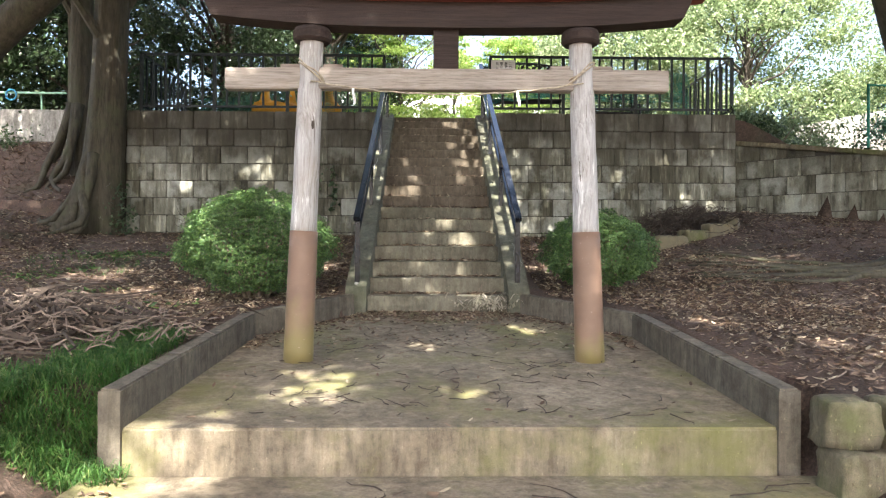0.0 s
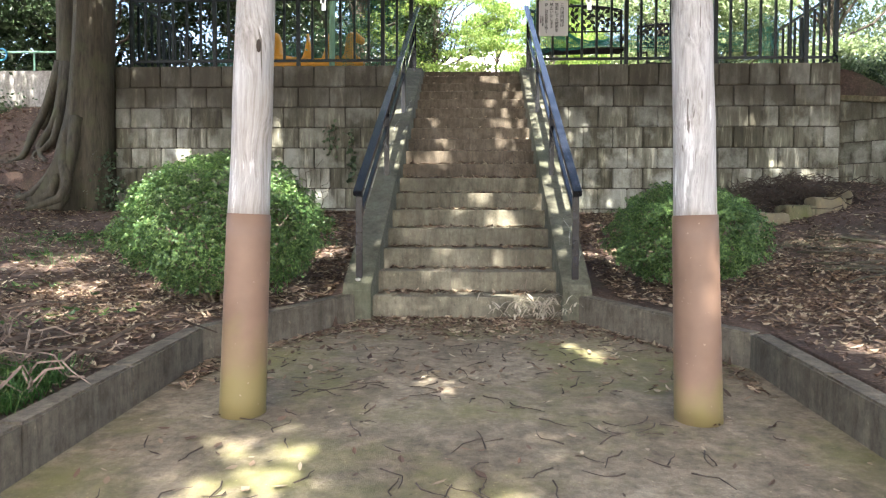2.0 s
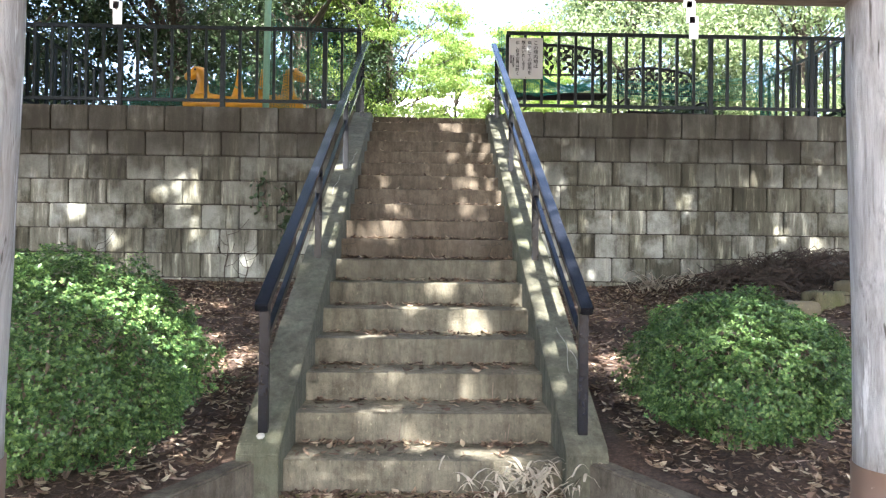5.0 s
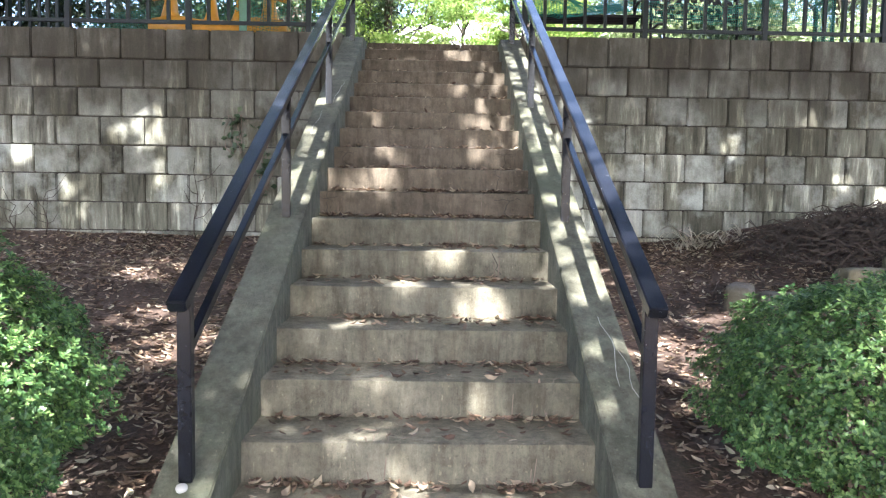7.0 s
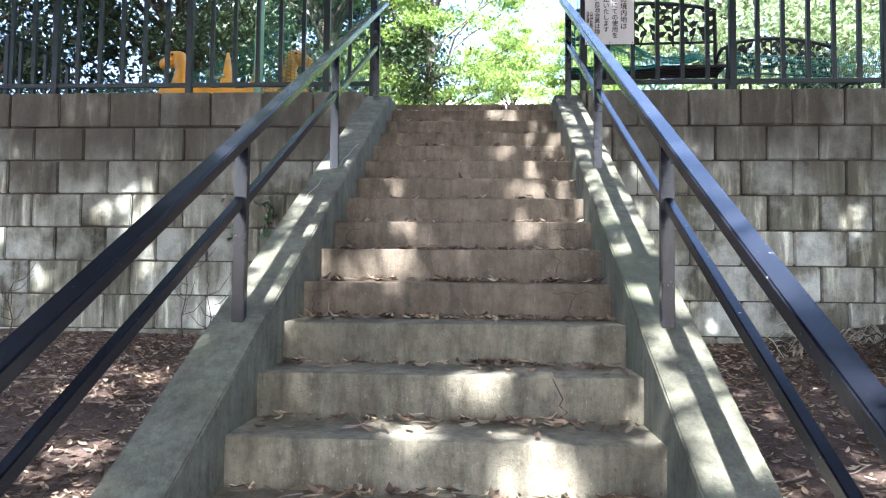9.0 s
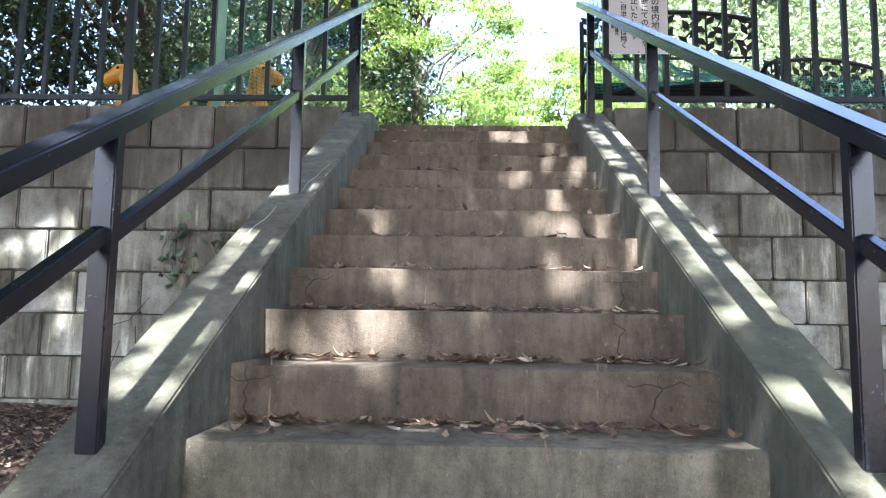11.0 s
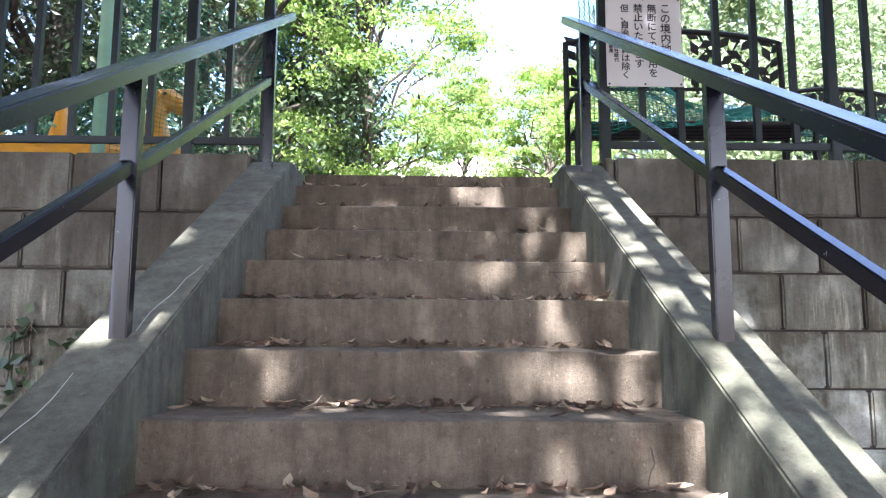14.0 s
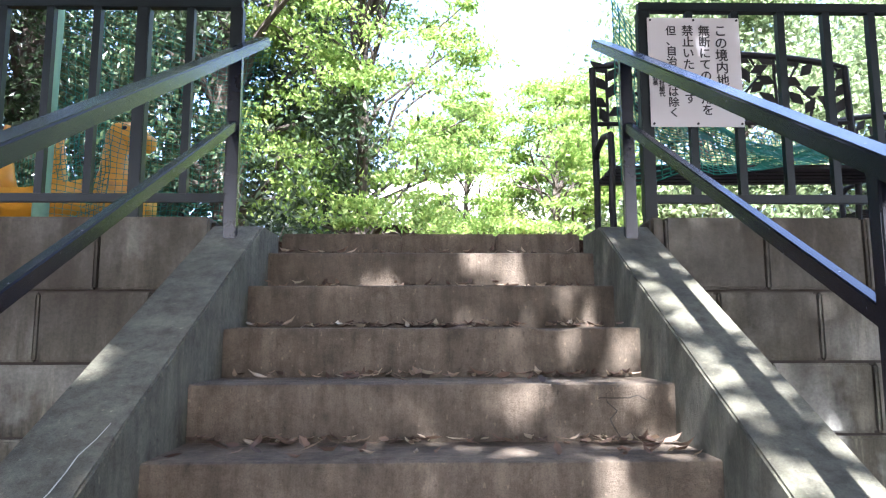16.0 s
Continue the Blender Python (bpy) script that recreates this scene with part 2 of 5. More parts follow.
MAT_BROWN_BOARD = plain("brown_board", (0.09, 0.06, 0.042), 0.8, 0, 0.3, 5)
MAT_PIPE = plain("dark_pipe", (0.05, 0.045, 0.04), 0.7)
MAT_BLUE = plain("blue_plastic", (0.05, 0.3, 0.5), 0.4)
MAT_CRACK = plain("dark_crack", (0.05, 0.042, 0.034), 0.95)
MAT_WHITE_CRACK = plain("pale_crack", (0.5, 0.49, 0.45), 0.9)


def bark(name, dark, light, moss=None):
    m, n, l, b = material(name)
    g = noise_tex(n, l, 7, 8, 0.7, (2.4, 2.4, 0.4))
    base = ramp(n, l, g, [(0.3, dark), (0.7, light)])
    if moss:
        base = mix(n, l, base, moss, ramp(n, l, noise_tex(n, l, 2.5, 6, 0.7), [(0.5, (0, 0, 0)), (0.65, (0.7, 0.7, 0.7))]))
    l.new(base, b.inputs["Base Color"])
    b.inputs["Roughness"].default_value = 0.92
    bump(n, l, g, b, 0.7, 0.03)
    return m


MAT_BARK = bark("tree_bark", (0.028, 0.024, 0.016), (0.1, 0.087, 0.06), (0.075, 0.08, 0.042))
MAT_BARK_FAR = bark("dark_bark", (0.04, 0.033, 0.026), (0.12, 0.1, 0.08))


def leaf(name, stops, rough=0.45, through_light=0.35, scale=1.2):
    m, n, l, b = material(name)
    g = n.new("ShaderNodeNewGeometry")
    c = ramp(n, l, g.outputs["Random Per Island"], stops)
    c = mix(n, l, c, ramp(n, l, wnoise(n, l, scale, 3), [(0.3, (0.65, 0.7, 0.6)), (0.7, (1.2, 1.15, 1.0))]), 0.7, "MULTIPLY")
    l.new(c, b.inputs["Base Color"])
    b.inputs["Roughness"].default_value = rough
    t = n.new("ShaderNodeBsdfTranslucent")
    l.new(c, t.inputs["Color"])
    ms = n.new("ShaderNodeMixShader")
    ms.inputs[0].default_value = through_light
    l.new(b.outputs[0], ms.inputs[1])
    l.new(t.outputs[0], ms.inputs[2])
    l.new(ms.outputs[0], n["Material Output"].inputs[0])
    return m


MAT_LEAF_SHRUB = leaf("azalea_leaf", [(0.0, (0.033, 0.08, 0.026)), (0.5, (0.088, 0.178, 0.055)), (1.0, (0.235, 0.35, 0.12))], 0.4, 0.3, 3)
MAT_LEAF_DARK = leaf("evergreen_leaf", [(0.0, (0.03, 0.055, 0.027)), (0.7, (0.06, 0.105, 0.045)), (1.0, (0.14, 0.185, 0.11))], 0.32, 0.25)
MAT_LEAF_MAPLE = leaf("maple_leaf", [(0.0, (0.15, 0.26, 0.06)), (0.6, (0.27, 0.4, 0.1)), (1.0, (0.42, 0.5, 0.18))], 0.5, 0.55)
MAT_LEAF_MID = leaf("broad_leaf", [(0.0, (0.11, 0.16, 0.075)), (0.6, (0.21, 0.285, 0.14)), (1.0, (0.36, 0.41, 0.26))], 0.45, 0.45)
MAT_GRASS = leaf("grass_blade", [(0.0, (0.03, 0.085, 0.02)), (0.7, (0.065, 0.165, 0.035)), (1.0, (0.17, 0.22, 0.08))], 0.55, 0.35, 3)
MAT_LITTER = leaf("dead_leaf", [(0.0, (0.05, 0.03, 0.023)), (0.4, (0.15, 0.094, 0.068)), (0.75, (0.3, 0.215, 0.16)), (1.0, (0.54, 0.46, 0.36))], 0.7, 0.1, 2)


def soil():
    m, n, l, b = material("leafy_soil")
    base = ramp(n, l, wnoise(n, l, 1.1, 6, 0.65), [(0.3, (0.055, 0.035, 0.025)), (0.7, (0.14, 0.092, 0.068))])
    bits = wnoise(n, l, 38, 5, 0.75)
    base = mix(n, l, base, ramp(n, l, bits, [(0.35, (0.4, 0.36, 0.33)), (0.55, (1, 1, 1)), (0.7, (2.2, 2.0, 1.8))]), 0.85, "MULTIPLY")
    green = wnoise(n, l, 0.35, 5, 0.7)
    base = mix(n, l, base, (0.06, 0.085, 0.025), ramp(n, l, green, [(0.56, (0, 0, 0)), (0.7, (0.5, 0.5, 0.5))]))
    l.new(base, b.inputs["Base Color"])
    b.inputs["Roughness"].default_value = 0.95
    bump(n, l, bits, b, 0.8, 0.03)
    return m


MAT_SOIL = soil()

# ---- helpers for meshes ----


def mesh_object(name, bm, mat, smooth=False):
    me = bpy.data.meshes.new(name)
    bm.normal_update()
    bm.to_mesh(me)
    bm.free()
    me.materials.append(mat)
    if smooth:
        me.shade_smooth()
    return new(name, me)


def part(name, bm, mat, parent=None, label="", smooth=False):
    ob = mesh_object(name, bm, mat, smooth)
    if parent:
        ob.parent = parent
    if label:
        ob["label"] = label
    return ob


def empty(name, at=(0, 0, 0)):
    e = new(name)
    e.location = at
    bpy.context.view_layer.update()
    return e


def box(bm, x0, x1, y0, y1, z0, z1, bevel=0.0, m=None):
    vs = [bm.verts.new((x, y, z)) for z in (z0, z1) for y in (y0, y1) for x in (x0, x1)]
    fs = [bm.faces.new([vs[i] for i in q]) for q in ((0, 2, 3, 1), (4, 5, 7, 6), (0, 1, 5, 4), (2, 6, 7, 3), (0, 4, 6, 2), (1, 3, 7, 5))]
    if m is not None:
        for v in vs:
            v.co = m @ v.co
    if bevel:
        bmesh.ops.bevel(bm, geom=list({e for f in fs for e in f.edges}), offset=bevel, segments=2, affect="EDGES", clamp_overlap=True)
    return bm


def beam(bm, a, b, w, h, bevel=0.0):
    """A bar of section w x h from a to b, h as near upright as can be."""
    a, b = Vector(a), Vector(b)
    d = (b - a).normalized()
    side = d.cross(Vector((0, 0, 1)))
    side = side.normalized() if side.length > 1e-3 else Vector((1, 0, 0))
    up = side.cross(d)
    m = Matrix((side, d, up)).transposed().to_4x4()
    m.translation = a
    return box(bm, -w / 2, w / 2, 0, (b - a).length, -h / 2, h / 2, bevel, m)


def tube(bm, pts, radii, sides=8, caps=True):
    pts = [Vector(p) for p in pts]
    rings, ref = [], None
    for i, p in enumerate(pts):
        d = (pts[min(i + 1, len(pts) - 1)] - pts[max(i - 1, 0)]).normalized()
        if ref is None:
            ref = d.orthogonal().normalized()
        ref = (ref - d * ref.dot(d)).normalized()
        s = d.cross(ref)
        r = radii[i] if hasattr(radii, "__len__") else radii
        rings.append([bm.verts.new(p + (ref * math.cos(k * math.tau / sides) + s * math.sin(k * math.tau / sides)) * r) for k in range(sides)])
    for r0, r1 in zip(rings, rings[1:]):
        for k in range(sides):
            bm.faces.new((r0[k], r0[(k + 1) % sides], r1[(k + 1) % sides], r1[k]))
    if caps:
        bm.faces.new(rings[0][::-1])
        bm.faces.new(rings[-1])
    return bm


def extrude_poly(bm, pts, axis, a, b, bevel=0.0):
    """A prism: pts in the two other axes, from a to b along axis ('x', 'y' or 'z')."""
    def put(p, h):
        return {"x": (h, p[0], p[1]), "y": (p[0], h, p[1]), "z": (p[0], p[1], h)}[axis]
    lo = [bm.verts.new(put(p, a)) for p in pts]
    hi = [bm.verts.new(put(p, b)) for p in pts]
    fs = [bm.faces.new(lo[::-1]), bm.faces.new(hi)]
    for k in range(len(pts)):
        j = (k + 1) % len(pts)
        fs.append(bm.faces.new((lo[k], lo[j], hi[j], hi[k])))
    bmesh.ops.recalc_face_normals(bm, faces=fs)
    if bevel:
        bmesh.ops.bevel(bm, geom=list({e for f in fs for e in f.edges}), offset=bevel, segments=2, affect="EDGES", clamp_overlap=True)
    return bm


def from_arrays(name, verts, faces, mat, parent=None, smooth=False):
    me = bpy.data.meshes.new(name)
    me.from_pydata(verts, [], faces)
    me.materials.append(mat)
    if smooth:
        me.shade_smooth()
    ob = new(name, me)
    if parent:
        ob.parent = parent
    return ob


def sstep(a, b, v):
    t = min(1.0, max(0.0, (v - a) / (b - a)))
    return t * t * (3 - 2 * t)


def lerp_table(v, table):
    for (a, p), (b, q) in zip(table, table[1:]):
        if v <= b:
            return p + (q - p) * max(0.0, (v - a) / (b - a))
    return table[-1][1]


# ---- plan ----
RISE, GOING, FIRST = 0.193, 0.366, 7.50       # stairs
STAIR_L, STAIR_R = -0.86, 0.755
SIDE_W = 0.24                                 # width of the sloping stair sides
WALL_Y, WALL_L, WALL_R, WALL_TOP = 13.2, -6.07, 5.92, 3.44
UPPER = 3.40                                  # ground behind the wall


def platform_z(y):
    return (y - 7.45) * 0.077


def slope_z(y):
    """Top of the sloping stair sides."""
    return 0.36 + (y - 7.5) * 0.53


def ground_z(x, y):
    side = lerp_table(y, [(-6, -0.75), (1.2, -0.6), (3.2, -0.16), (6.0, 0.08), (7.5, 0.2), (10.5, 0.62), (13.2, 1.0)])
    if x > 1.7:
        low = lerp_table(y, [(-6, -0.75), (1.2, -0.62), (3.2, -0.52)])
        side = low if y < 3.25 else side + 0.03
    bank = (sstep(2.2, 6.2, x) if x > 0 else sstep(6.1, 9.0, -x) + 0.1 * sstep(2.2, 6.0, -x)) * sstep(5, 13, y) * 0.5
    z = side + bank
    if (-2.6 < x < -1.6 or 1.6 < x < 2.12) and y < 4.0:
        z = min(z, -0.62 + 0.5 * sstep(3.3, 4.0, y) + 0.25 * sstep(2.1, 2.6, abs(x)) * (x < 0))
    if abs(x) < 2.1 and y < 3.6:
        z = min(z, -0.64 if abs(x) < 1.7 else z)
    inner = 1.86 if y < 6.0 else max(0.95, 1.86 - (y - 6.0) * 0.65)
    if abs(x) < inner and 3.0 < y < 13.72:
        z = platform_z(y) - 0.45 if y < 7.6 else 0.0
    if y > (13.72 if STAIR_L - 0.2 < x < STAIR_R + 0.2 else 13.28):
        if WALL_L + 0.1 < x < WALL_R - 0.1:
            z = UPPER
        elif x <= WALL_L + 0.1:
            z = 1.5 + 1.87 * max(sstep(12.6, 16.6, y), sstep(-6.6, WALL_L + 0.1, x))
        else:
            z = 2.75 + 0.62 * max(sstep(13.2, 19.0, y), sstep(7.5, WALL_R, x))
    elif x > 6.2:
        edge = 13.3 - (x - 5.9)
        z = max(z, 2.78 - 0.22 * min(3.0, x - 5.9)) if y > edge + 0.3 else z
    if y > 3:
        z += noise.noise((x * 0.5, y * 0.5, 0)) * 0.05 * (0.3 if y > 13.28 else 1.0)
    z += noise.noise((x * 2.1, y * 2.1, 3)) * 0.02
    return z


# ---- ground ----
def axis(*spans):
    out = []
    for a, b, step in spans:
        k = max(1, round((b - a) / step))
        out += [a + (b - a) * i / k for i in range(k)]
    return out + [spans[-1][1]]


def build_ground():
    xs = axis((-900, -60, 120), (-60, -14, 4), (-14, -7, 0.35), (-7, 7, 0.12), (7, 14, 0.35), (14, 60, 4), (60, 900, 120))
    ys = axis((-900, -30, 120), (-30, -6, 3), (-6, 2, 0.4), (2, 8, 0.12), (8, 13.1, 0.15), (13.1, 13.34, 0.06), (13.34, 14, 0.06), (14, 20, 0.5), (20, 60, 4), (60, 900, 120))
    verts = [(x, y, ground_z(x, y)) for y in ys for x in xs]
    w = len(xs)
    faces = [(j * w + i, j * w + i + 1, (j + 1) * w + i + 1, (j + 1) * w + i) for j in range(len(ys) - 1) for i in range(w - 1)]
    ob = from_arrays("ground", verts, faces, MAT_SOIL, None, True)
    tagged(ob, "brown soil slope strewn with dead leaves and twigs", "ground", kind="structure")


build_ground()

# ---- platform and kerbs ----
KERB_W, KERB_H = 0.13, 0.23


def build_platform():
    bm = bmesh.new()
    y0, y1 = 3.42, 7.55
    pts = [(-2.035, y0), (2.015, y0), (1.85, 6.05), (0.84, 7.5), (0.84, y1), (-0.92, y1), (-0.92, 7.5), (-1.85, 6.05)]
    lo = [bm.verts.new((x, y, -0.75)) for x, y in pts]
    hi = [bm.verts.new((x, y, platform_z(y))) for x, y in pts]
    bm.faces.new(hi)
    for k in range(len(pts)):
        j = (k + 1) % len(pts)
        bm.faces.new((lo[k], lo[j], hi[j], hi[k]))
    e = [e for e in bm.edges if all(abs(v.co.y - y0) < 1e-4 and v.co.z > -0.5 for v in e.verts)]
    bmesh.ops.bevel(bm, geom=e, offset=0.014, segments=3, affect="EDGES")
    ob = mesh_object("platform", bm, MAT_PLATFORM)
    tagged(ob, "mossy concrete platform before the stairs, strewn with twigs", "pavement", kind="structure")
    bm = box(bmesh.new(), -2.1, 2.1, -0.9, 3.40, -0.9, -0.575, 0.02)
    ob = mesh_object("pavement", bm, MAT_PLATFORM)
    tagged(ob, "worn concrete apron below the platform step", "pavement", kind="structure")


build_platform()


def kerb_run(a, b, za, zb):
    """One straight kerb: foot points a, b on the platform's edge, inner side; it leans outwards from there."""
    a, b = Vector((*a, 0)), Vector((*b, 0))
    d = (b - a).normalized()
    out = Vector((d.y, -d.x, 0)) if (a.x + b.x) > 0 else Vector((-d.y, d.x, 0))
    bm = bmesh.new()
    ring = []
    for p, z in ((a, za), (b, zb)):
        ring.append([bm.verts.new((q.x, q.y, h)) for q, h in ((p, platform_z(p.y) - 0.4), (p, z), (p + out * KERB_W, z), (p + out * KERB_W, platform_z(p.y) - 0.4))])
    for k in range(4):
        bm.faces.new((ring[0][k], ring[0][(k + 1) % 4], ring[1][(k + 1) % 4], ring[1][k]))
    bm.faces.new(ring[0])
    bm.faces.new(ring[1])
    bmesh.ops.recalc_face_normals(bm, faces=bm.faces[:])
    bmesh.ops.bevel(bm, geom=[e for e in bm.edges if min(v.co.z for v in e.verts) > platform_z(3.3)], offset=0.012, segments=2, affect="EDGES")
    return bm


def build_kerbs():
    for s, foot in ((-1, [(-1.90, 3.40), (-1.79, 6.05), (-0.96, 7.42)]), (1, [(1.88, 3.40), (1.79, 6.05), (0.86, 7.40)])):
        k = empty("kerb", (foot[0][0], foot[0][1], -0.3))
        tagged(k, "low bevelled concrete kerb beside the platform", "kerb", "kerbs along the platform", "structure")
        inv = k.matrix_world.inverted()
        run = []
        for (a, b), n in zip(zip(foot, foot[1:]), (3, 2)):
            for i in range(n):
                p = [a[c] + (b[c] - a[c]) * i / n for c in (0, 1)]
                q = [a[c] + (b[c] - a[c]) * ((i + 1) / n - (0.003 if i < n - 1 else 0)) for c in (0, 1)]
                run.append((p, q))
        for p, q in run:
            ob = part("kerb_stone", kerb_run(p, q, platform_z(p[1]) + KERB_H, platform_z(q[1]) + KERB_H), MAT_KERB, k)
            ob.matrix_parent_inverse = inv


build_kerbs()

# ---- stairs ----


def build_stairs():
    st = empty("stairs", (0, FIRST, 0))
    tagged(st, "worn brown concrete stairs with chipped and cracked nosings", "stairs", kind="structure")
    inv = st.matrix_world.inverted()
    rnd = random.Random(4)
    for n in range(1, 18):
        y, z = FIRST + GOING * (n - 1), RISE * n
        bm = bmesh.new()
        cols = 26
        x0, x1 = STAIR_L - 0.015, STAIR_R + 0.015
        rows = []
        prof = [(0.0, z - RISE - 0.12), (-0.004, z - 0.014), (0.0, z - 0.004), (0.01, z), (GOING + 0.05, z + 0.004)]
        for i in range(cols + 1):
            x = x0 + (x1 - x0) * i / cols
            wob = noise.noise((x * 2.3, n * 7.1, 0)) * 0.005 + noise.noise((x * 11, n * 3.7, 4)) * 0.0025
            chip = 0.0
            if n == 12 and 0.52 < x < 0.74:
                chip = 0.05 * (1 - abs((x - 0.63) / 0.11))
            elif noise.noise((x * 5, n * 11.3, 9)) > 0.52:
                chip = 0.012
            rows.append([bm.verts.new((x, y + dy + (wob if k < 4 else 0) + (chip if 0 < k < 4 else 0), h - (chip * 0.7 if k in (2, 3) else 0) + (wob * 0.5 if k >= 2 else 0))) for k, (dy, h) in enumerate(prof)])
        for a, b in zip(rows, rows[1:]):
            for k in range(len(prof) - 1):
                bm.faces.new((a[k], b[k], b[k + 1], a[k + 1]))
        ob = part("step", bm, MAT_STEP_LOW if n < 8 else MAT_STEP, st, "step with a broken corner" if n == 12 else "", True)
        ob.data.set_sharp_from_angle(angle=radians(32))
        ob.matrix_parent_inverse = inv
    # the thin stone edge at the very top
    for a, b in ((STAIR_L - 0.01, -0.22), (-0.215, 0.3), (0.305, STAIR_R + 0.01)):
        ob = part("edging_stone", box(bmesh.new(), a, b, FIRST + GOING * 17 - 0.02, FIRST + GOING * 17 + 0.2, RISE * 17 - 0.02, UPPER + 0.03, 0.01), MAT_STEP, st)
        ob.matrix_parent_inverse = inv
    # sloping sides
    for x0, x1 in ((STAIR_L - SIDE_W, STAIR_L), (STAIR_R, STAIR_R + SIDE_W)):
        y0, y1, y2 = 7.36, 13.22, 13.58
        prof = [(y0, -0.3), (y0, slope_z(y0) - 0.03), (y0 + 0.04, slope_z(y0 + 0.04)), (y1, slope_z(y1)), (y2, slope_z(y1) + 0.01), (y2, 2.4)]
        bm = extrude_poly(bmesh.new(), prof, "x", x0, x1, 0.007)
        ob = part("stair_side", bm, MAT_STRINGER, st, "green-grey mossy sloping concrete side")
        ob.matrix_parent_inverse = inv


build_stairs()

# ---- handrails ----
POST_Y = (7.50, 9.41, 11.275, 13.09)


def build_handrail(x):
    h = empty("handrail", (x, POST_Y[0], slope_z(POST_Y[0])))
    tagged(h, "black painted steel handrail with chipped paint on the stair side", "handrail", "stair handrails")
    inv = h.matrix_world.inverted()

    def add(name, bm, label=""):
        ob = part(name, bm, MAT_RAIL, h, label)
        ob.matrix_parent_inverse = inv
    mid = 0.52

    def rail_z(y):
        return slope_z(y) + 0.765 + (y - 7.5) * 0.021
    for y in POST_Y:
        add("post", box(bmesh.new(), x - 0.028, x + 0.028, y - 0.022, y + 0.022, slope_z(y) - 0.05, rail_z(y) - 0.01, 0.004))
    a, b = POST_Y[0] - 0.1, POST_Y[-1] + 0.5
    add("top_rail", beam(bmesh.new(), (x, a, rail_z(a)), (x, b, rail_z(b)), 0.075, 0.05, 0.006))
    for p, q in zip(POST_Y, POST_Y[1:]):
        add("middle_rail", beam(bmesh.new(), (x, p + 0.018, slope_z(p) + mid), (x, q - 0.018, slope_z(q) + mid), 0.036, 0.045, 0.004))


build_handrail(-0.978)
build_handrail(0.872)

# ---- gate of two posts and cross beams ----


def build_torii():
    Y = 5.11
    t = empty("torii", (-0.02, Y, platform_z(Y)))
    tagged(t, "small weathered wooden shrine gate with brown-painted post feet", "shrine gate")
    inv = t.matrix_world.inverted()

    def add(name, bm, mat, parent=t, label="", smooth=False):
        ob = part(name, bm, mat, parent, label, smooth)
        ob.matrix_parent_inverse = inv if parent is t else Matrix()
        return ob
    z0, z1, zp = platform_z(Y), 2.46, 0.87
    for xb, xt in ((-1.21, -1.105), (1.17, 1.085)):
        def at(z):
            f = (z - z0) / (z1 - z0)
            return xb + (xt - xb) * f
        bm = bmesh.new()
        zs = [zp - 0.02 + (z1 - zp + 0.02) * k / 22 for k in range(23)]
        tube(bm, [(at(z) + noise.noise((z * 2, xb, 0)) * 0.006, Y, z) for z in zs], [0.107 - 0.009 * (z - zp) + noise.noise((z * 3, xb, 5)) * 0.004 for z in zs], 28)
        for v in bm.verts:
            c = Vector((at(v.co.z), Y, v.co.z))
            d = v.co - c
            a = math.atan2(d.y, d.x)
            v.co = c + d * (1 + 0.02 * noise.noise((math.cos(a) * 4, math.sin(a) * 4, v.co.z * 0.7)))
        add("post", bm, MAT_PILLAR_WOOD, t, "silver-grey weathered wooden post", True)
        bm = bmesh.new()
        zs = [z0 - 0.04 + (zp - z0 + 0.04) * k / 8 for k in range(9)]
        tube(bm, [(at(z), Y, z) for z in zs], [0.121 - 0.008 * (z - z0) for z in zs], 32)
        bmesh.ops.translate(bm, verts=bm.verts, vec=(0, 0, -z0))
        s = add("sleeve", bm, MAT_SLEEVE, t, "brown painted post foot with yellow-green algae", True)
        s.location.z = z0
        bm = bmesh.new()
        tube(bm, [(xt, Y, z) for z in (2.4, 2.42, 2.48, 2.51)], [0.135, 0.155, 0.155, 0.14], 28)
        add("cap_ring", bm, MAT_DARK_WOOD, t, "dark wooden collar")
        for k in (-1, 1):
            add("wedge", box(bmesh.new(), xt + k * 0.17 - 0.08, xt + k * 0.17 + 0.08, Y - 0.045, Y + 0.045, 2.19, 2.22, 0.004), MAT_BEAM_WOOD)
    bm = bmesh.new()
    box(bm, -1.8, 1.8, Y - 0.055, Y + 0.055, 2.018, 2.19, 0.008)
    bmesh.ops.subdivide_edges(bm, edges=[e for e in bm.edges if e.calc_length() > 2], cuts=40)
    for v in bm.verts:
        v.co.z += noise.noise((v.co.x * 1.5, 3, 0)) * 0.008
        v.co.y += noise.noise((v.co.x * 2.0, 7, 0)) * 0.006
    add("tie_beam", bm, MAT_NUKI, t, "grey weathered lower cross beam")
    add("strut", box(bmesh.new(), -0.12, 0.085, Y - 0.05, Y + 0.05, 2.19, 2.52, 0.006), MAT_DARK_WOOD, t, "short centre strut")
    # upper beams, bowed up towards their ends

    def bowed(half_low, half_high, zl, zh, ya, yb, lift):
        bm = bmesh.new()
        rows = []
        n = 48
        for i in range(n + 1):
            u = -1 + 2 * i / n
            k = lift * abs(u) ** 2.6
            rows.append([bm.verts.new(c) for c in ((half_low * u, ya, zl + k), (half_low * u, yb, zl + k), (half_high * u, yb, zh + k * 1.15), (half_high * u, ya, zh + k * 1.15))])
        for a, b in zip(rows, rows[1:]):
            for k in range(4):
                bm.faces.new((a[k], a[(k + 1) % 4], b[(k + 1) % 4], b[k]))
        bm.faces.new(rows[0])
        bm.faces.new(rows[-1])
        bmesh.ops.recalc_face_normals(bm, faces=bm.faces[:])
        return bm
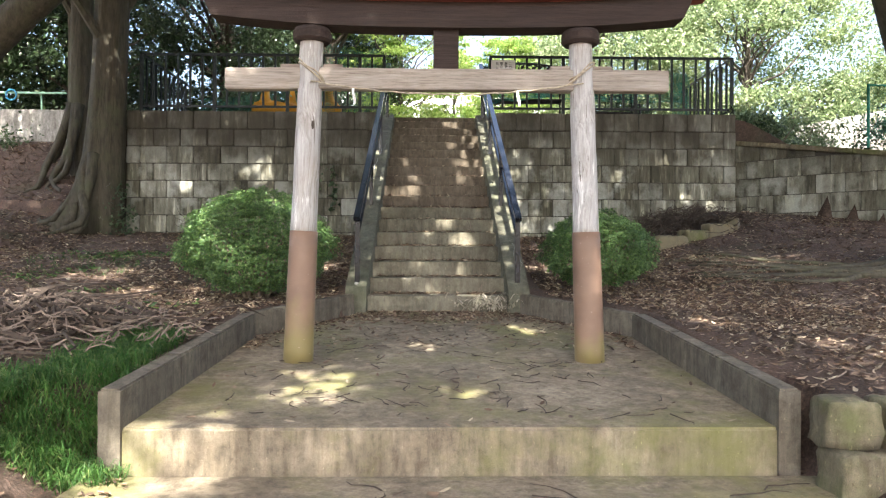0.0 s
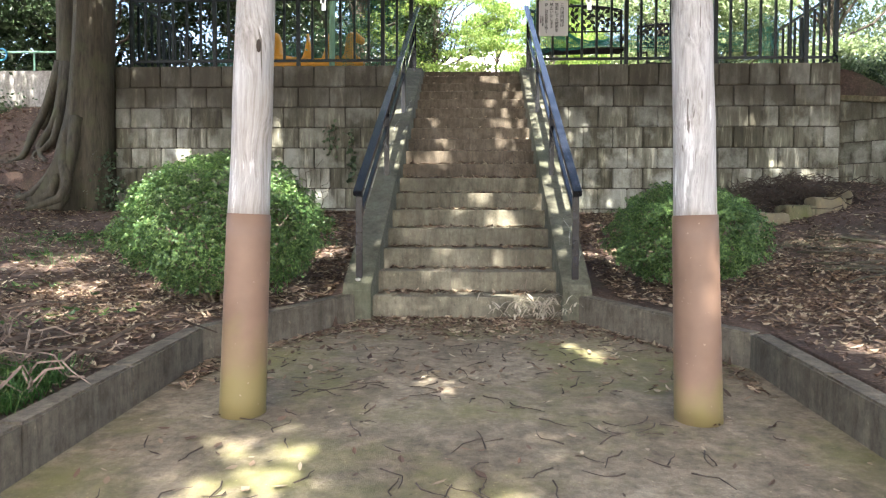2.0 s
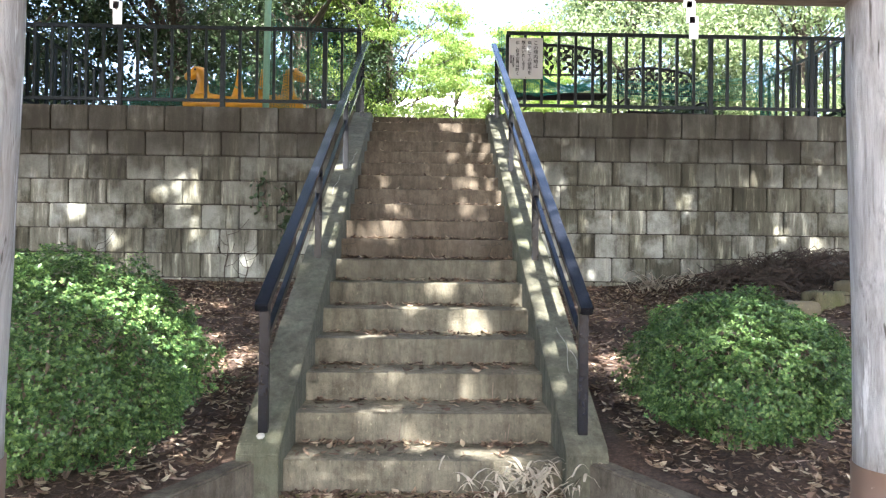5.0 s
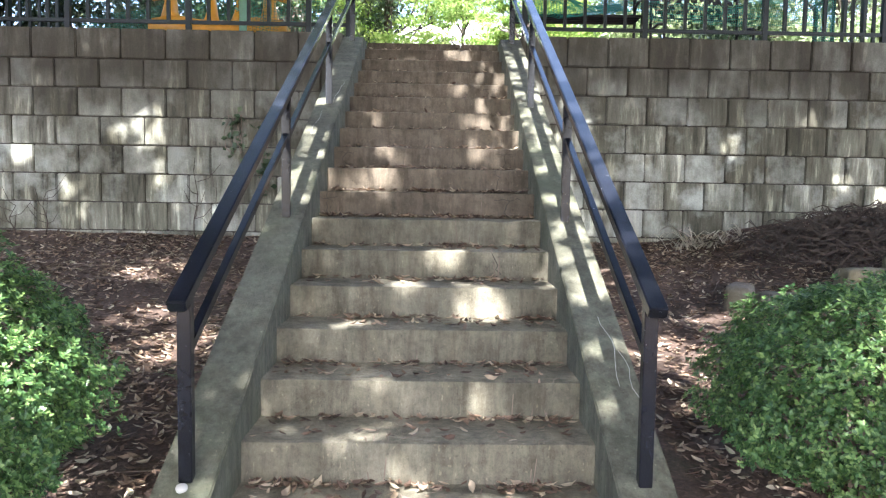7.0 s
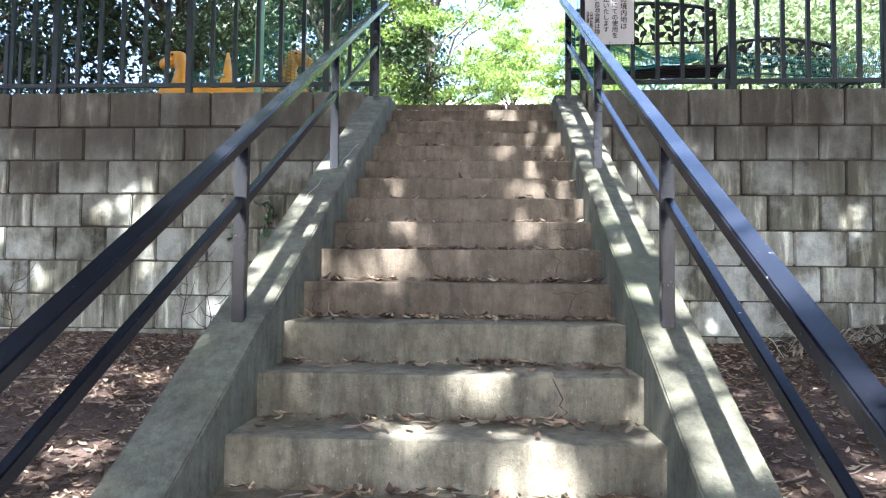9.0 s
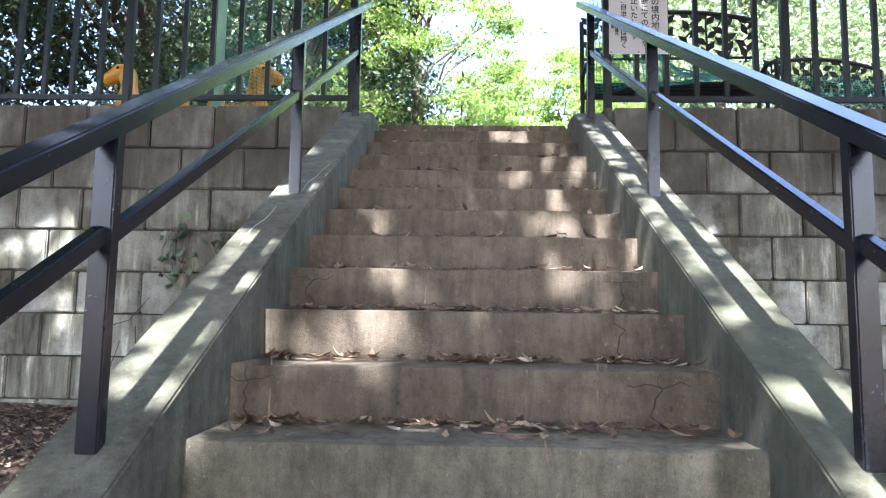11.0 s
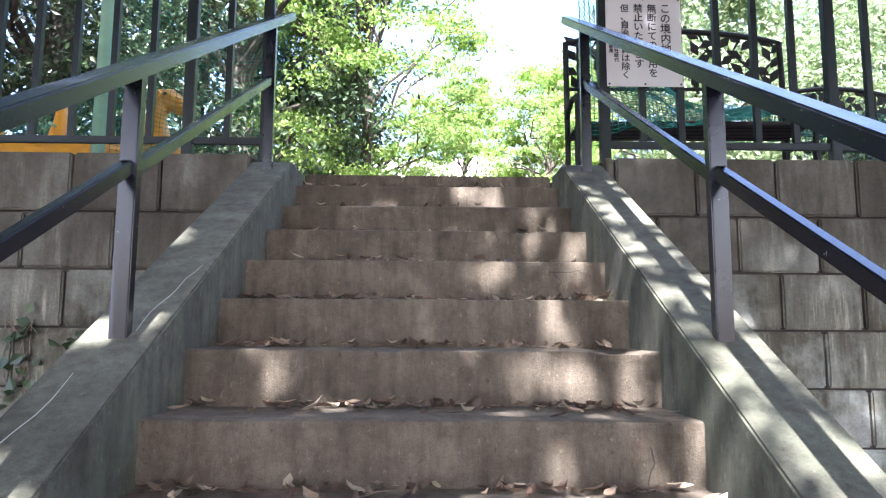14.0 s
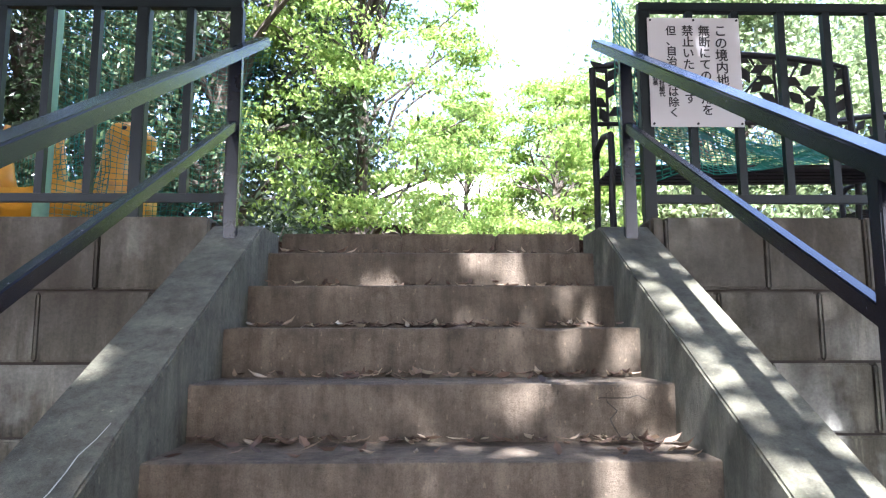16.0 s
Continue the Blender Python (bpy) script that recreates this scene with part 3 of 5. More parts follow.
    add("upper_beam", bowed(1.9, 2.0, 2.505, 2.71, Y - 0.11, Y + 0.11, 0.09), MAT_DARK_WOOD, t, "dark brown curved beam under the top")
    add("top_beam", bowed(2.16, 2.3, 2.71, 2.88, Y - 0.19, Y + 0.19, 0.11), MAT_RED, t, "faded red curved top beam")
    # knots
    for x, z, r in ((-1.13, 1.72, 0.018), (-1.19, 1.02, 0.012)):
        bm = bmesh.new()
        bmesh.ops.create_uvsphere(bm, u_segments=12, v_segments=8, radius=r)
        bmesh.ops.scale(bm, verts=bm.verts, vec=(0.7, 0.5, 1.9))
        bmesh.ops.translate(bm, verts=bm.verts, vec=(x + 0.045, Y - 0.088, z))
        add("knot", bm, MAT_KNOT, t, "dark knot in the wood", True)
    # straw rope with hanging paper strips
    bm = bmesh.new()
    pts = []
    for i in range(41):
        u = i / 40
        pts.append((-1.1 + 2.19 * u, Y - 0.1, 2.07 - 0.1 * 4 * u * (1 - u) + 0.004 * math.sin(i * 1.7)))
    tube(bm, pts, 0.0065, 7)
    for xt, s in ((-1.1, 1), (1.085, -1)):
        ring = []
        for k in range(25):
            a = math.tau * k / 24
            ring.append((xt + 0.112 * math.cos(a), Y + 0.112 * math.sin(a), 2.15 - s * 0.09 * math.cos(a)))
        tube(bm, ring, 0.008, 7)
        tube(bm, [(p[0], p[1], p[2] + 0.022 + 0.01 * math.sin(p[0] * 40)) for p in ring], 0.007, 7)
    rope = mesh_object("rope", bm, MAT_ROPE, True)
    tagged(rope, "thin straw rope tied between the gate posts", "rope")
    for x, z in ((-0.76, 2.0), (0.56, 1.99)):
        bm = bmesh.new()
        for k in range(3):
            box(bm, -0.012 + k * 0.007, 0.008 + k * 0.007, -0.0015, 0.0015, -0.04 - k * 0.036, 0.012 - k * 0.036)
        ob = mesh_object("paper_streamer", bm, MAT_PAPER)
        ob.location = (x, Y - 0.105, z)
        tagged(ob, "small folded white paper strip hanging from the rope", "paper streamer", "paper strips on the rope")


build_torii()

# ---- fences on the wall ----
FENCE_Y, FENCE_LOW, FENCE_TOP = 13.37, 3.56, 4.61


def build_fence(x0, x1, posts, label):
    f = empty("fence", (x0, FENCE_Y, WALL_TOP))
    tagged(f, label, "fence", "fences on the wall")
    inv = f.matrix_world.inverted()

    def add(name, bm):
        ob = part(name, bm, MAT_FENCE, f)
        ob.matrix_parent_inverse = inv
    out = x0 if abs(x0) > abs(x1) else x1
    back = FENCE_Y + 2.6
    add("top_rail", box(bmesh.new(), x0 - 0.025, x1 + 0.025, FENCE_Y - 0.022, FENCE_Y + 0.022, FENCE_TOP - 0.05, FENCE_TOP, 0.004))
    add("bottom_rail", box(bmesh.new(), x0, x1, FENCE_Y - 0.017, FENCE_Y + 0.017, FENCE_LOW - 0.024, FENCE_LOW + 0.02, 0.003))
    add("top_rail", box(bmesh.new(), out - 0.022, out + 0.022, FENCE_Y + 0.03, back, FENCE_TOP - 0.035, FENCE_TOP - 0.001, 0.004))
    add("bottom_rail", box(bmesh.new(), out - 0.017, out + 0.017, FENCE_Y + 0.03, back, FENCE_LOW - 0.024, FENCE_LOW + 0.02, 0.003))
    gaps = round((x1 - x0) / 0.243)
    bar = None
    for k in range(gaps + 1):
        x = x0 + (x1 - x0) * k / gaps
        if k in posts:
            add("post", box(bmesh.new(), x - 0.032, x + 0.032, FENCE_Y - 0.03, FENCE_Y + 0.03, WALL_TOP - 0.06, FENCE_TOP - 0.051, 0.004))
        else:
            add("bar", box(bmesh.new(), x - 0.019, x + 0.019, FENCE_Y - 0.019, FENCE_Y + 0.019, FENCE_LOW + 0.018, FENCE_TOP - 0.051))
    for k in range(1, 11):
        y = FENCE_Y + 0.25 * k
        w = 0.025 if k in (5, 10) else 0.019
        add("post" if k in (5, 10) else "bar", box(bmesh.new(), out - w, out + w, y - w, y + w, UPPER - 0.05 if k in (5, 10) else FENCE_LOW + 0.018, FENCE_TOP - 0.051))


build_fence(-5.84, -1.06, (0, 6, 12, 18, 20), "dark green steel bar fence before the playground rider")
build_fence(1.055, 5.9, (0, 6, 12, 18, 20), "dark green steel bar fence on the wall cap carrying a sign")


# ---- notice on the fence ----
def build_sign():
    x0, x1, z0, z1, y = 1.065, 1.545, 3.925, 4.51, FENCE_Y - 0.045
    bm = box(bmesh.new(), x0, x1, y - 0.004, y + 0.004, z0, z1, 0.002)
    s = empty("notice_board", ((x0 + x1) / 2, y, z0))
    tagged(s, "white enamel notice with black upright Japanese writing on the fence", "sign")
    inv = s.matrix_world.inverted()
    b = part("panel", bm, MAT_SIGN, s)
    b.matrix_parent_inverse = inv
    w = x1 - x0
    columns = [("この境内地は", 0.79, 0.87, 0.068), ("無断にての使用を", 0.61, 0.87, 0.062), ("禁止いたします", 0.43, 0.87, 0.062), ("但、自治会員は除く", 0.25, 0.87, 0.056),
               ("八坂神社総代", 0.13, 0.54, 0.03), ("自治会長", 0.06, 0.54, 0.03)]
    for text, u, v, size in columns:
        for k, ch in enumerate(text):
            c = bpy.data.curves.new("letter", "FONT")
            c.body, c.size, c.align_x, c.align_y = ch, size, "CENTER", "CENTER"
            c.extrude = 0.0008
            c.resolution_u = 3
            tmp = new("letter", c)
            me = bpy.data.meshes.new_from_object(tmp.evaluated_get(bpy.context.evaluated_depsgraph_get()))
            bpy.data.objects.remove(tmp)
            lb = bmesh.new()
            for q, (dx, dy) in enumerate(((0, 0), (0.0011, 0), (-0.0011, 0), (0, 0.0009), (0, -0.0009))):
                first = len(lb.verts)
                lb.from_mesh(me)
                lb.verts.ensure_lookup_table()
                for lv in lb.verts[first:]:
                    lv.co += Vector((dx, dy, q * 0.0001))
            lb.to_mesh(me)
            lb.free()
            me.materials.clear()
            me.materials.append(MAT_INK)
            o = new("letter", me)
            o.parent, o.matrix_parent_inverse = s, inv
            o.matrix_basis = pose(x0 + w * u, y - 0.0062, z0 + (z1 - z0) * v - size * 0.98 * k, 90, 0, 0)
    for u in (0.03, 0.5, 0.97):
        for v in (0.025, 0.975):
            bm = tube(bmesh.new(), [(x0 + w * u, y - 0.003, z0 + (z1 - z0) * v), (x0 + w * u, y - 0.009, z0 + (z1 - z0) * v)], 0.006, 8)
            o = part("screw", bm, MAT_IRON, s)
            o.matrix_parent_inverse = inv


build_sign()


# ---- leaves ----
def leaf_cloud(name, points, mat, size, rnd, parent=None, flat=0.3, ratio=0.45, clump=1, lift=0.0):
    """Small folded leaves, each a diamond of four corners bent along its middle."""
    verts, faces = [], []
    for p, nrm in points:
        for _ in range(clump):
            d = Vector((rnd.gauss(0, 1), rnd.gauss(0, 1), rnd.gauss(0, 1) * (1 - flat) + lift))
            if nrm is not None:
                d = d * 0.6 + Vector(nrm)
            d = d.normalized() if d.length > 1e-4 else Vector((0, 0, 1))
            u = d.orthogonal().normalized()
            u.rotate(Matrix.Rotation(rnd.uniform(0, math.tau), 3, d))
            v = d.cross(u)
            s = size * rnd.uniform(0.6, 1.25)
            c = Vector(p) + (Vector((rnd.uniform(-1, 1), rnd.uniform(-1, 1), rnd.uniform(-1, 1))) * size * 1.2 if clump > 1 else Vector())
            i = len(verts)
            verts += [c - u * s, c - v * s * ratio + d * s * 0.15, c + u * s, c + v * s * ratio + d * s * 0.15]
            faces += [(i, i + 1, i + 2), (i, i + 2, i + 3)]
    return from_arrays(name, verts, faces, mat, parent)


def build_shrub(at, rx, ry, rz, count, seed):
    rnd = random.Random(seed)
    e = empty("azalea_shrub", at)
    inv = Matrix()
    tagged(e, "clipped rounded azalea bush with small bright green leaves", "shrub", "bushes beside the stairs")
    bm = bmesh.new()
    for k in range(16):
        a = rnd.uniform(0, math.tau)
        r = rnd.uniform(0.3, 0.8)
        tip = (math.cos(a) * rx * r, math.sin(a) * ry * r, rz * rnd.uniform(0.7, 1.6))
        tube(bm, [(math.cos(a) * 0.06, math.sin(a) * 0.06, -0.08), (tip[0] * 0.4, tip[1] * 0.4, tip[2] * 0.45), tip], [0.014, 0.01, 0.004], 5)
    part("branch", bm, MAT_TWIG, e)
    verts, faces, made = [], [], 0
    shift = Vector((seed, 0, 0))
    while made < count:
        d = Vector((rnd.gauss(0, 1), rnd.gauss(0, 1), rnd.gauss(0, 1))).normalized()
        lump = 1 + 0.2 * noise.noise(d * 2.2 + shift) + 0.13 * noise.noise(d * 5 + shift * 2) + 0.08 * noise.noise(d * 12 + shift * 3)
        hollow = noise.noise(d * 8 + shift * 5)
        r = lump * (1 - abs(rnd.gauss(0, 0.07)) - (0.13 * rnd.random() if hollow < -0.25 else 0))
        if rnd.random() < 0.04:
            r *= rnd.uniform(1.03, 1.11)
        z = d.z * rz * r + rz
        if z < 0.1 + 0.1 * rnd.random() or (z < rz * 0.6 and rnd.random() < 0.35):
            continue
        taper = 0.72 + 0.28 * sstep(0.0, rz * 0.8, z)
        c = Vector((d.x * rx * r * taper, d.y * ry * r * taper, z))
        made += 1
        # one shoot: a whorl of leaves standing round its tip
        axis_ = (d * 0.7 + Vector((rnd.gauss(0, 0.3), rnd.gauss(0, 0.3), 0.6 + rnd.gauss(0, 0.25)))).normalized()
        u = axis_.orthogonal().normalized()
        w = axis_.cross(u)
        turn0 = rnd.uniform(0, math.tau)
        for k in range(6):
            ang = turn0 + k * 1.05 + rnd.gauss(0, 0.2)
            rise = rnd.uniform(0.15, 0.75)
            out = ((u * math.cos(ang) + w * math.sin(ang)) + axis_ * rise).normalized()
            sd = out.cross(axis_).normalized()
            ln = rnd.uniform(0.015, 0.029)
            i = len(verts)
            base = c - axis_ * rnd.uniform(0, 0.012)
            verts += [base, base + out * ln * 0.55 + sd * ln * 0.27 + axis_ * ln * 0.06, base + out * ln, base + out * ln * 0.55 - sd * ln * 0.27 + axis_ * ln * 0.06]
            faces += [(i, i + 1, i + 2), (i, i + 2, i + 3)]
    from_arrays("foliage", verts, faces, MAT_LEAF_SHRUB, e)


build_shrub((-2.06, 7.15, 0.14), 0.82, 0.76, 0.61, 13500, 3)
build_shrub((1.84, 7.62, 0.2), 0.63, 0.62, 0.49, 9500, 8)


# ---- trees ----
def grow(rnd, base, tips, bm, r0, wander=0.15):
    """Limbs from base to each tip, bending on the way."""
    for tip, r in tips:
        a, b = Vector(base), Vector(tip)
        pts = []
        for k in range(6):
            u = k / 5
            p = a.lerp(b, u) + Vector((rnd.gauss(0, 1), rnd.gauss(0, 1), rnd.gauss(0, 0.5))) * wander * math.sin(u * math.pi)
            p.z += 0.25 * (b - a).length * u * (1 - u)
            pts.append(p)
        tube(bm, pts, [r * (1 - 0.75 * k / 5) for k in range(6)], 7)


def crown_points(rnd, clumps, per, flat):
    pts = []
    for c, r in clumps:
        for _ in range(per):
            d = Vector((rnd.gauss(0, 0.5), rnd.gauss(0, 0.5), rnd.gauss(0, 0.5) * flat))
            pts.append((Vector(c) + d * r, None))
    return pts


def build_tree(name, label, at, height, spread, trunk_r, mat_leaf, seed, leaf_size, clumps=60, per=110, low=0.3, flat=0.55, bark_mat=None, lean=(0, 0), side=1.0):
    rnd = random.Random(seed)
    e = empty(name, at)
    tagged(e, label, "tree")
    top = Vector((lean[0], lean[1], height * 0.8))
    bm = bmesh.new()
    pts = [Vector((0, 0, -0.3)).lerp(top, k / 8) + Vector((rnd.gauss(0, 0.05), rnd.gauss(0, 0.05), 0)) * height * 0.1 * (k > 0) for k in range(9)]
    tube(bm, pts, [trunk_r * (1.25 if k == 0 else 1 - 0.85 * k / 8) for k in range(9)], 12)
    part("trunk", bm, bark_mat or MAT_BARK_FAR, e, "", True)
    cl, tips = [], []
    for k in range(clumps):
        u = rnd.uniform(low, 1.0)
        a = rnd.uniform(0, math.tau)
        f = (u - low) / (1 - low)
        reach = spread * (0.35 + 0.75 * math.sin(min(1, f * 0.85 + 0.18) * math.pi)) * math.sqrt(rnd.random() * 0.85 + 0.15)
        c = top * (u / 0.8) + Vector((math.cos(a) * reach, math.sin(a) * reach, 0))
        c.z = height * u + rnd.gauss(0, 0.2)
        cl.append((c, rnd.uniform(0.5, 1.1) * spread * 0.3))
        if k % 4 == 0:
            tips.append((c, trunk_r * 0.22))
    for tip, r in tips:
        bm = bmesh.new()
        grow(rnd, top * min(0.95, max(0.15, (tip.z / height - 0.15))), [(tip, r)], bm, r)
        part("limb", bm, bark_mat or MAT_BARK_FAR, e)
    leaf_cloud("crown", crown_points(rnd, cl, per, flat), mat_leaf, leaf_size, rnd, e, 0.2, 0.5, 1, 0.5)
    return e


EVERGREEN = "tall dark evergreen with dense glossy leaves behind the fence"
PALE = "pale sunlit broadleaf tree behind the benches"
build_tree("camphor_tree", EVERGREEN, (-6.2, 20.5, 3.3), 12, 3.6, 0.33, MAT_LEAF_DARK, 21, 0.06, 140, 360, 0.06)
build_tree("camphor_tree", EVERGREEN, (-3.0, 19.8, 3.3), 11, 2.5, 0.3, MAT_LEAF_DARK, 22, 0.055, 140, 360, 0.1)
build_tree("maple_tree", "sunlit yellow-green maple spreading over the path", (-1.0, 19.6, 3.35), 6.4, 1.7, 0.13, MAT_LEAF_MAPLE, 23, 0.042, 190, 230, 0.08, 0.22)
build_tree("maple_tree", "small sunlit green maple beside the path", (2.3, 22.5, 3.35), 4.3, 1.5, 0.12, MAT_LEAF_MAPLE, 33, 0.045, 130, 220, 0.08, 0.25)
build_tree("maple_tree", "small sunlit green maple beside the path", (0.7, 23.6, 3.35), 4.4, 1.2, 0.1, MAT_LEAF_MAPLE, 36, 0.045, 110, 200, 0.2, 0.25)
build_tree("broadleaf_tree", PALE, (6.2, 25, 3.3), 7.5, 3.6, 0.25, MAT_LEAF_MID, 24, 0.075, 150, 480, 0.05)
build_tree("broadleaf_tree", PALE, (11.5, 25, 3.0), 8, 4.2, 0.25, MAT_LEAF_MID, 25, 0.08, 140, 420, 0.05)
build_tree("broadleaf_tree", "pale sunlit broadleaf tree on the neighbouring bank", (15.5, 22, 2.7), 5.0, 3.4, 0.2, MAT_LEAF_MID, 26, 0.065, 100, 300, 0.03)
build_tree("camphor_tree", EVERGREEN, (-10.5, 20, 2.9), 11, 3.8, 0.35, MAT_LEAF_DARK, 27, 0.1, 120, 180, 0.06)
build_tree("camphor_tree", EVERGREEN, (-15.5, 19, 2.6), 11, 4.2, 0.35, MAT_LEAF_DARK, 29, 0.11, 110, 170, 0.08)


def build_canopy_tree(label, foot, crown, reach, height, trunk_r, seed, count, bend):
    """Tall tree whose crown hangs over the walk, with gaps cut to light SUN_SPOTS."""
    rnd = random.Random(seed)
    e = empty("overhanging_tree", foot)
    tagged(e, label, "tree")
    f, c = Vector(foot), Vector(crown)
    bm = bmesh.new()
    pts = [f.lerp(c, u) + Vector(bend) * math.sin(u * math.pi) - f for u in [k / 9 for k in range(10)]]
    pts[0].z -= 0.3
    tube(bm, pts, [trunk_r * (1.35, 1, 0.95, 0.9, 0.82, 0.75, 0.62, 0.5, 0.4, 0.3)[k] for k in range(10)], 14)
    part("trunk", bm, MAT_BARK, e, "", True)
    clumps = []
    for k in range(count):
        a, r = rnd.uniform(0, math.tau), math.sqrt(rnd.random())
        p = c + Vector((math.cos(a) * reach[0] * r, math.sin(a) * reach[1] * r, rnd.uniform(-0.5, 0.5) * height))
        clumps.append((p - f, rnd.uniform(0.8, 1.5)))
        if k % 9 == 0:
            bm = bmesh.new()
            grow(rnd, pts[6], [(p - f, trunk_r * 0.3)], bm, 0.1, 0.3)
            part("limb", bm, MAT_BARK, e)
    cloud = crown_points(rnd, clumps, 280, 0.5)
    where = np.array([p + f for p, n in cloud])
    ray = np.array(to_sun)
    lit = np.zeros(len(cloud), bool)
    for g, gr in SUN_SPOTS:
        d = where - np.array(g)
        off = np.linalg.norm(d - np.outer(d @ ray, ray), axis=1)
        for i in np.nonzero((off < gr * 1.8) & ~lit)[0]:
            q = Vector(where[i])
            if off[i] < gr * (1 + 0.6 * noise.noise(q * 1.5) + 0.5 * noise.noise(q * 4.0)) and noise.noise(q * 3.3 + Vector((7, 0, 0))) > -0.3:
                lit[i] = True
    leaf_cloud("crown", [c_ for c_, k in zip(cloud, lit) if not k], MAT_LEAF_DARK, 0.1, rnd, e, 0.2, 0.5, 1, 0.6)


# Chosen places for sun spots: crown leaves between each and the sun are removed.
SUN_SPOTS = [((-1.65, 3.3, -0.45), 0.5), ((-2.0, 2.9, -0.5), 0.55), ((-2.6, 2.6, -0.5), 0.45), ((-0.75, 3.4, -0.45), 0.1), ((-1.0, 4.35, -0.2), 0.42), ((-0.55, 10.3, 1.6), 0.28), ((-0.2, 9.1, 1.0), 0.16), ((0.3, 8.2, 0.5), 0.12),
             ((0.25, 7.6, 0.2), 0.14), ((0.3, 13.3, 3.2), 0.17), ((-0.5, 13.1, 3.1), 0.15), ((4.9, 13.2, 1.7), 0.16),
             ((-2.5, 6.9, 1.2), 0.45), ((1.25, 5.0, 0.55), 0.14), ((2.9, 4.7, 0.0), 0.2), ((-4.4, 8.5, 0.6), 0.5), ((-2.2, 10.0, 0.7), 0.35),
             ((1.0, 11.6, 2.5), 0.2), ((0.98, 9.6, 1.4), 0.2), ((-1.0, 10.6, 2.0), 0.2), ((2.2, 10.0, 0.7), 0.3), ((-4.8, 5.0, 0.1), 0.5), ((-3.4, 13.2, 2.2), 0.3),
             ((0.6, 5.0, 2.1), 0.15), ((-0.4, 11.4, 2.2), 0.12), ((-1.1, 12.1, 2.7), 0.12), ((-3.2, 3.2, -0.2), 0.5),
             ((0.95, 8.8, 1.1), 0.2), ((0.98, 10.2, 1.85), 0.22), ((0.98, 12.4, 3.0), 0.2), ((-1.0, 9.9, 1.7), 0.2), ((-1.02, 11.3, 2.4), 0.18), ((1.9, 7.5, 0.9), 0.14),
             ((0.3, 8.9, 0.9), 0.13), ((-0.3, 8.3, 0.5), 0.09), ((0.4, 10.9, 1.9), 0.14), ((-3.2, 13.2, 1.6), 0.2), ((-4.3, 13.2, 1.5), 0.2), ((-4.9, 13.2, 1.9), 0.15), ((-3.8, 13.2, 2.3), 0.15), ((-2.6, 13.2, 1.4), 0.15), ((2.5, 13.2, 2.0), 0.12), ((4.5, 13.2, 2.5), 0.12), ((5.4, 13.2, 1.6), 0.12),
             ((3.6, 13.2, 2.2), 0.14), ((-0.1, 7.75, 0.3), 0.14), ((-0.45, 8.7, 0.8), 0.12), ((1.6, 9.3, 0.5), 0.4), ((-1.8, 9.5, 0.5), 0.4), ((-1.6, 6.8, 1.2), 0.4), ((-2.7, 11.5, 0.8), 0.4), ((0.1, 4.2, -0.2), 0.2)]
SUN_SPOTS += [((0.88, 7.9 + 0.36 * k, slope_z(7.9 + 0.36 * k)), 0.15) for k in range(11)]
SUN_SPOTS += [((-0.98, 9.7 + 0.3 * k, slope_z(9.7 + 0.3 * k)), 0.17) for k in range(4)]
SUN_SPOTS += [((1.9, 7.3, 0.9), 0.36), ((1.6, 7.3, 0.8), 0.24), ((2.15, 7.7, 0.8), 0.2), ((-2.2, 7.2, 1.1), 0.25), ((-2.9, 7.6, 0.6), 0.25), ((1.6, 8.6, 0.4), 0.25), ((-0.4, 10.9, 1.8), 0.14), ((-0.6, 11.6, 2.2), 0.12), ((0.5, 11.55, 2.25), 0.13), ((-0.3, 8.0, 0.4), 0.14), ((0.1, 9.4, 1.1), 0.12), ((-0.5, 7.3, 0.0), 0.25), ((0.9, 6.4, -0.05), 0.25), ((-0.2, 5.6, -0.1), 0.2), ((-0.3, 13.25, 3.2), 0.1), ((0.45, 7.5, 0.2), 0.2), ((2.4, 5.6, 0.2), 0.25), ((-3.2, 5.2, 0.2), 0.4), ((-3.6, 7.4, 0.4), 0.4)]
build_canopy_tree("large leaning tree whose crown shades the steps", (6.75, 8.2, 0.5), (1.8, 5.2, 8.6), (5.5, 5.5), 2.2, 0.3, 51, 150, (0.05, 0, 0.5))
# The next six trees stand out of view, placed to block sun and sky.
build_canopy_tree("large unseen tree, its crown placed to shade the gate and platform", (-7.0, 0.5, -0.4), (-2.5, -0.8, 8.3), (5.5, 5.0), 2.2, 0.33, 52, 165, (-0.3, 0, 0.5))
build_canopy_tree("large unseen tree, added to shade the rooted tree and wall", (-9.5, 6.5, 0.4), (-6.0, 7.2, 9.4), (5.5, 5.5), 2.6, 0.33, 54, 330, (-0.3, 0, 0.5))
build_canopy_tree("large unseen tree, its crown placed to shade the gate and platform", (6.5, -5.0, -0.6), (3.6, -3.2, 9.0), (6.0, 4.8), 2.4, 0.33, 53, 200, (0.3, 0, 0.5))
build_canopy_tree("large unseen tree, added to shade the side wall", (11.0, 4.0, 0.3), (7.6, 6.6, 9.2), (4.8, 5.0), 2.4, 0.3, 55, 260, (0.3, 0, 0.5))
build_canopy_tree("large unseen tree with a high crown, added to shade the upper steps", (-10.5, 11.0, 0.8), (0.2, 10.8, 9.6), (6.0, 2.9), 2.0, 0.3, 57, 150, (0.0, 0, 0.8))
build_canopy_tree("large unseen tree, added to shade the side wall", (13.5, 9.0, 0.4), (10.0, 10.4, 8.2), (4.2, 4.4), 2.6, 0.3, 56, 240, (0.3, 0, 0.5))
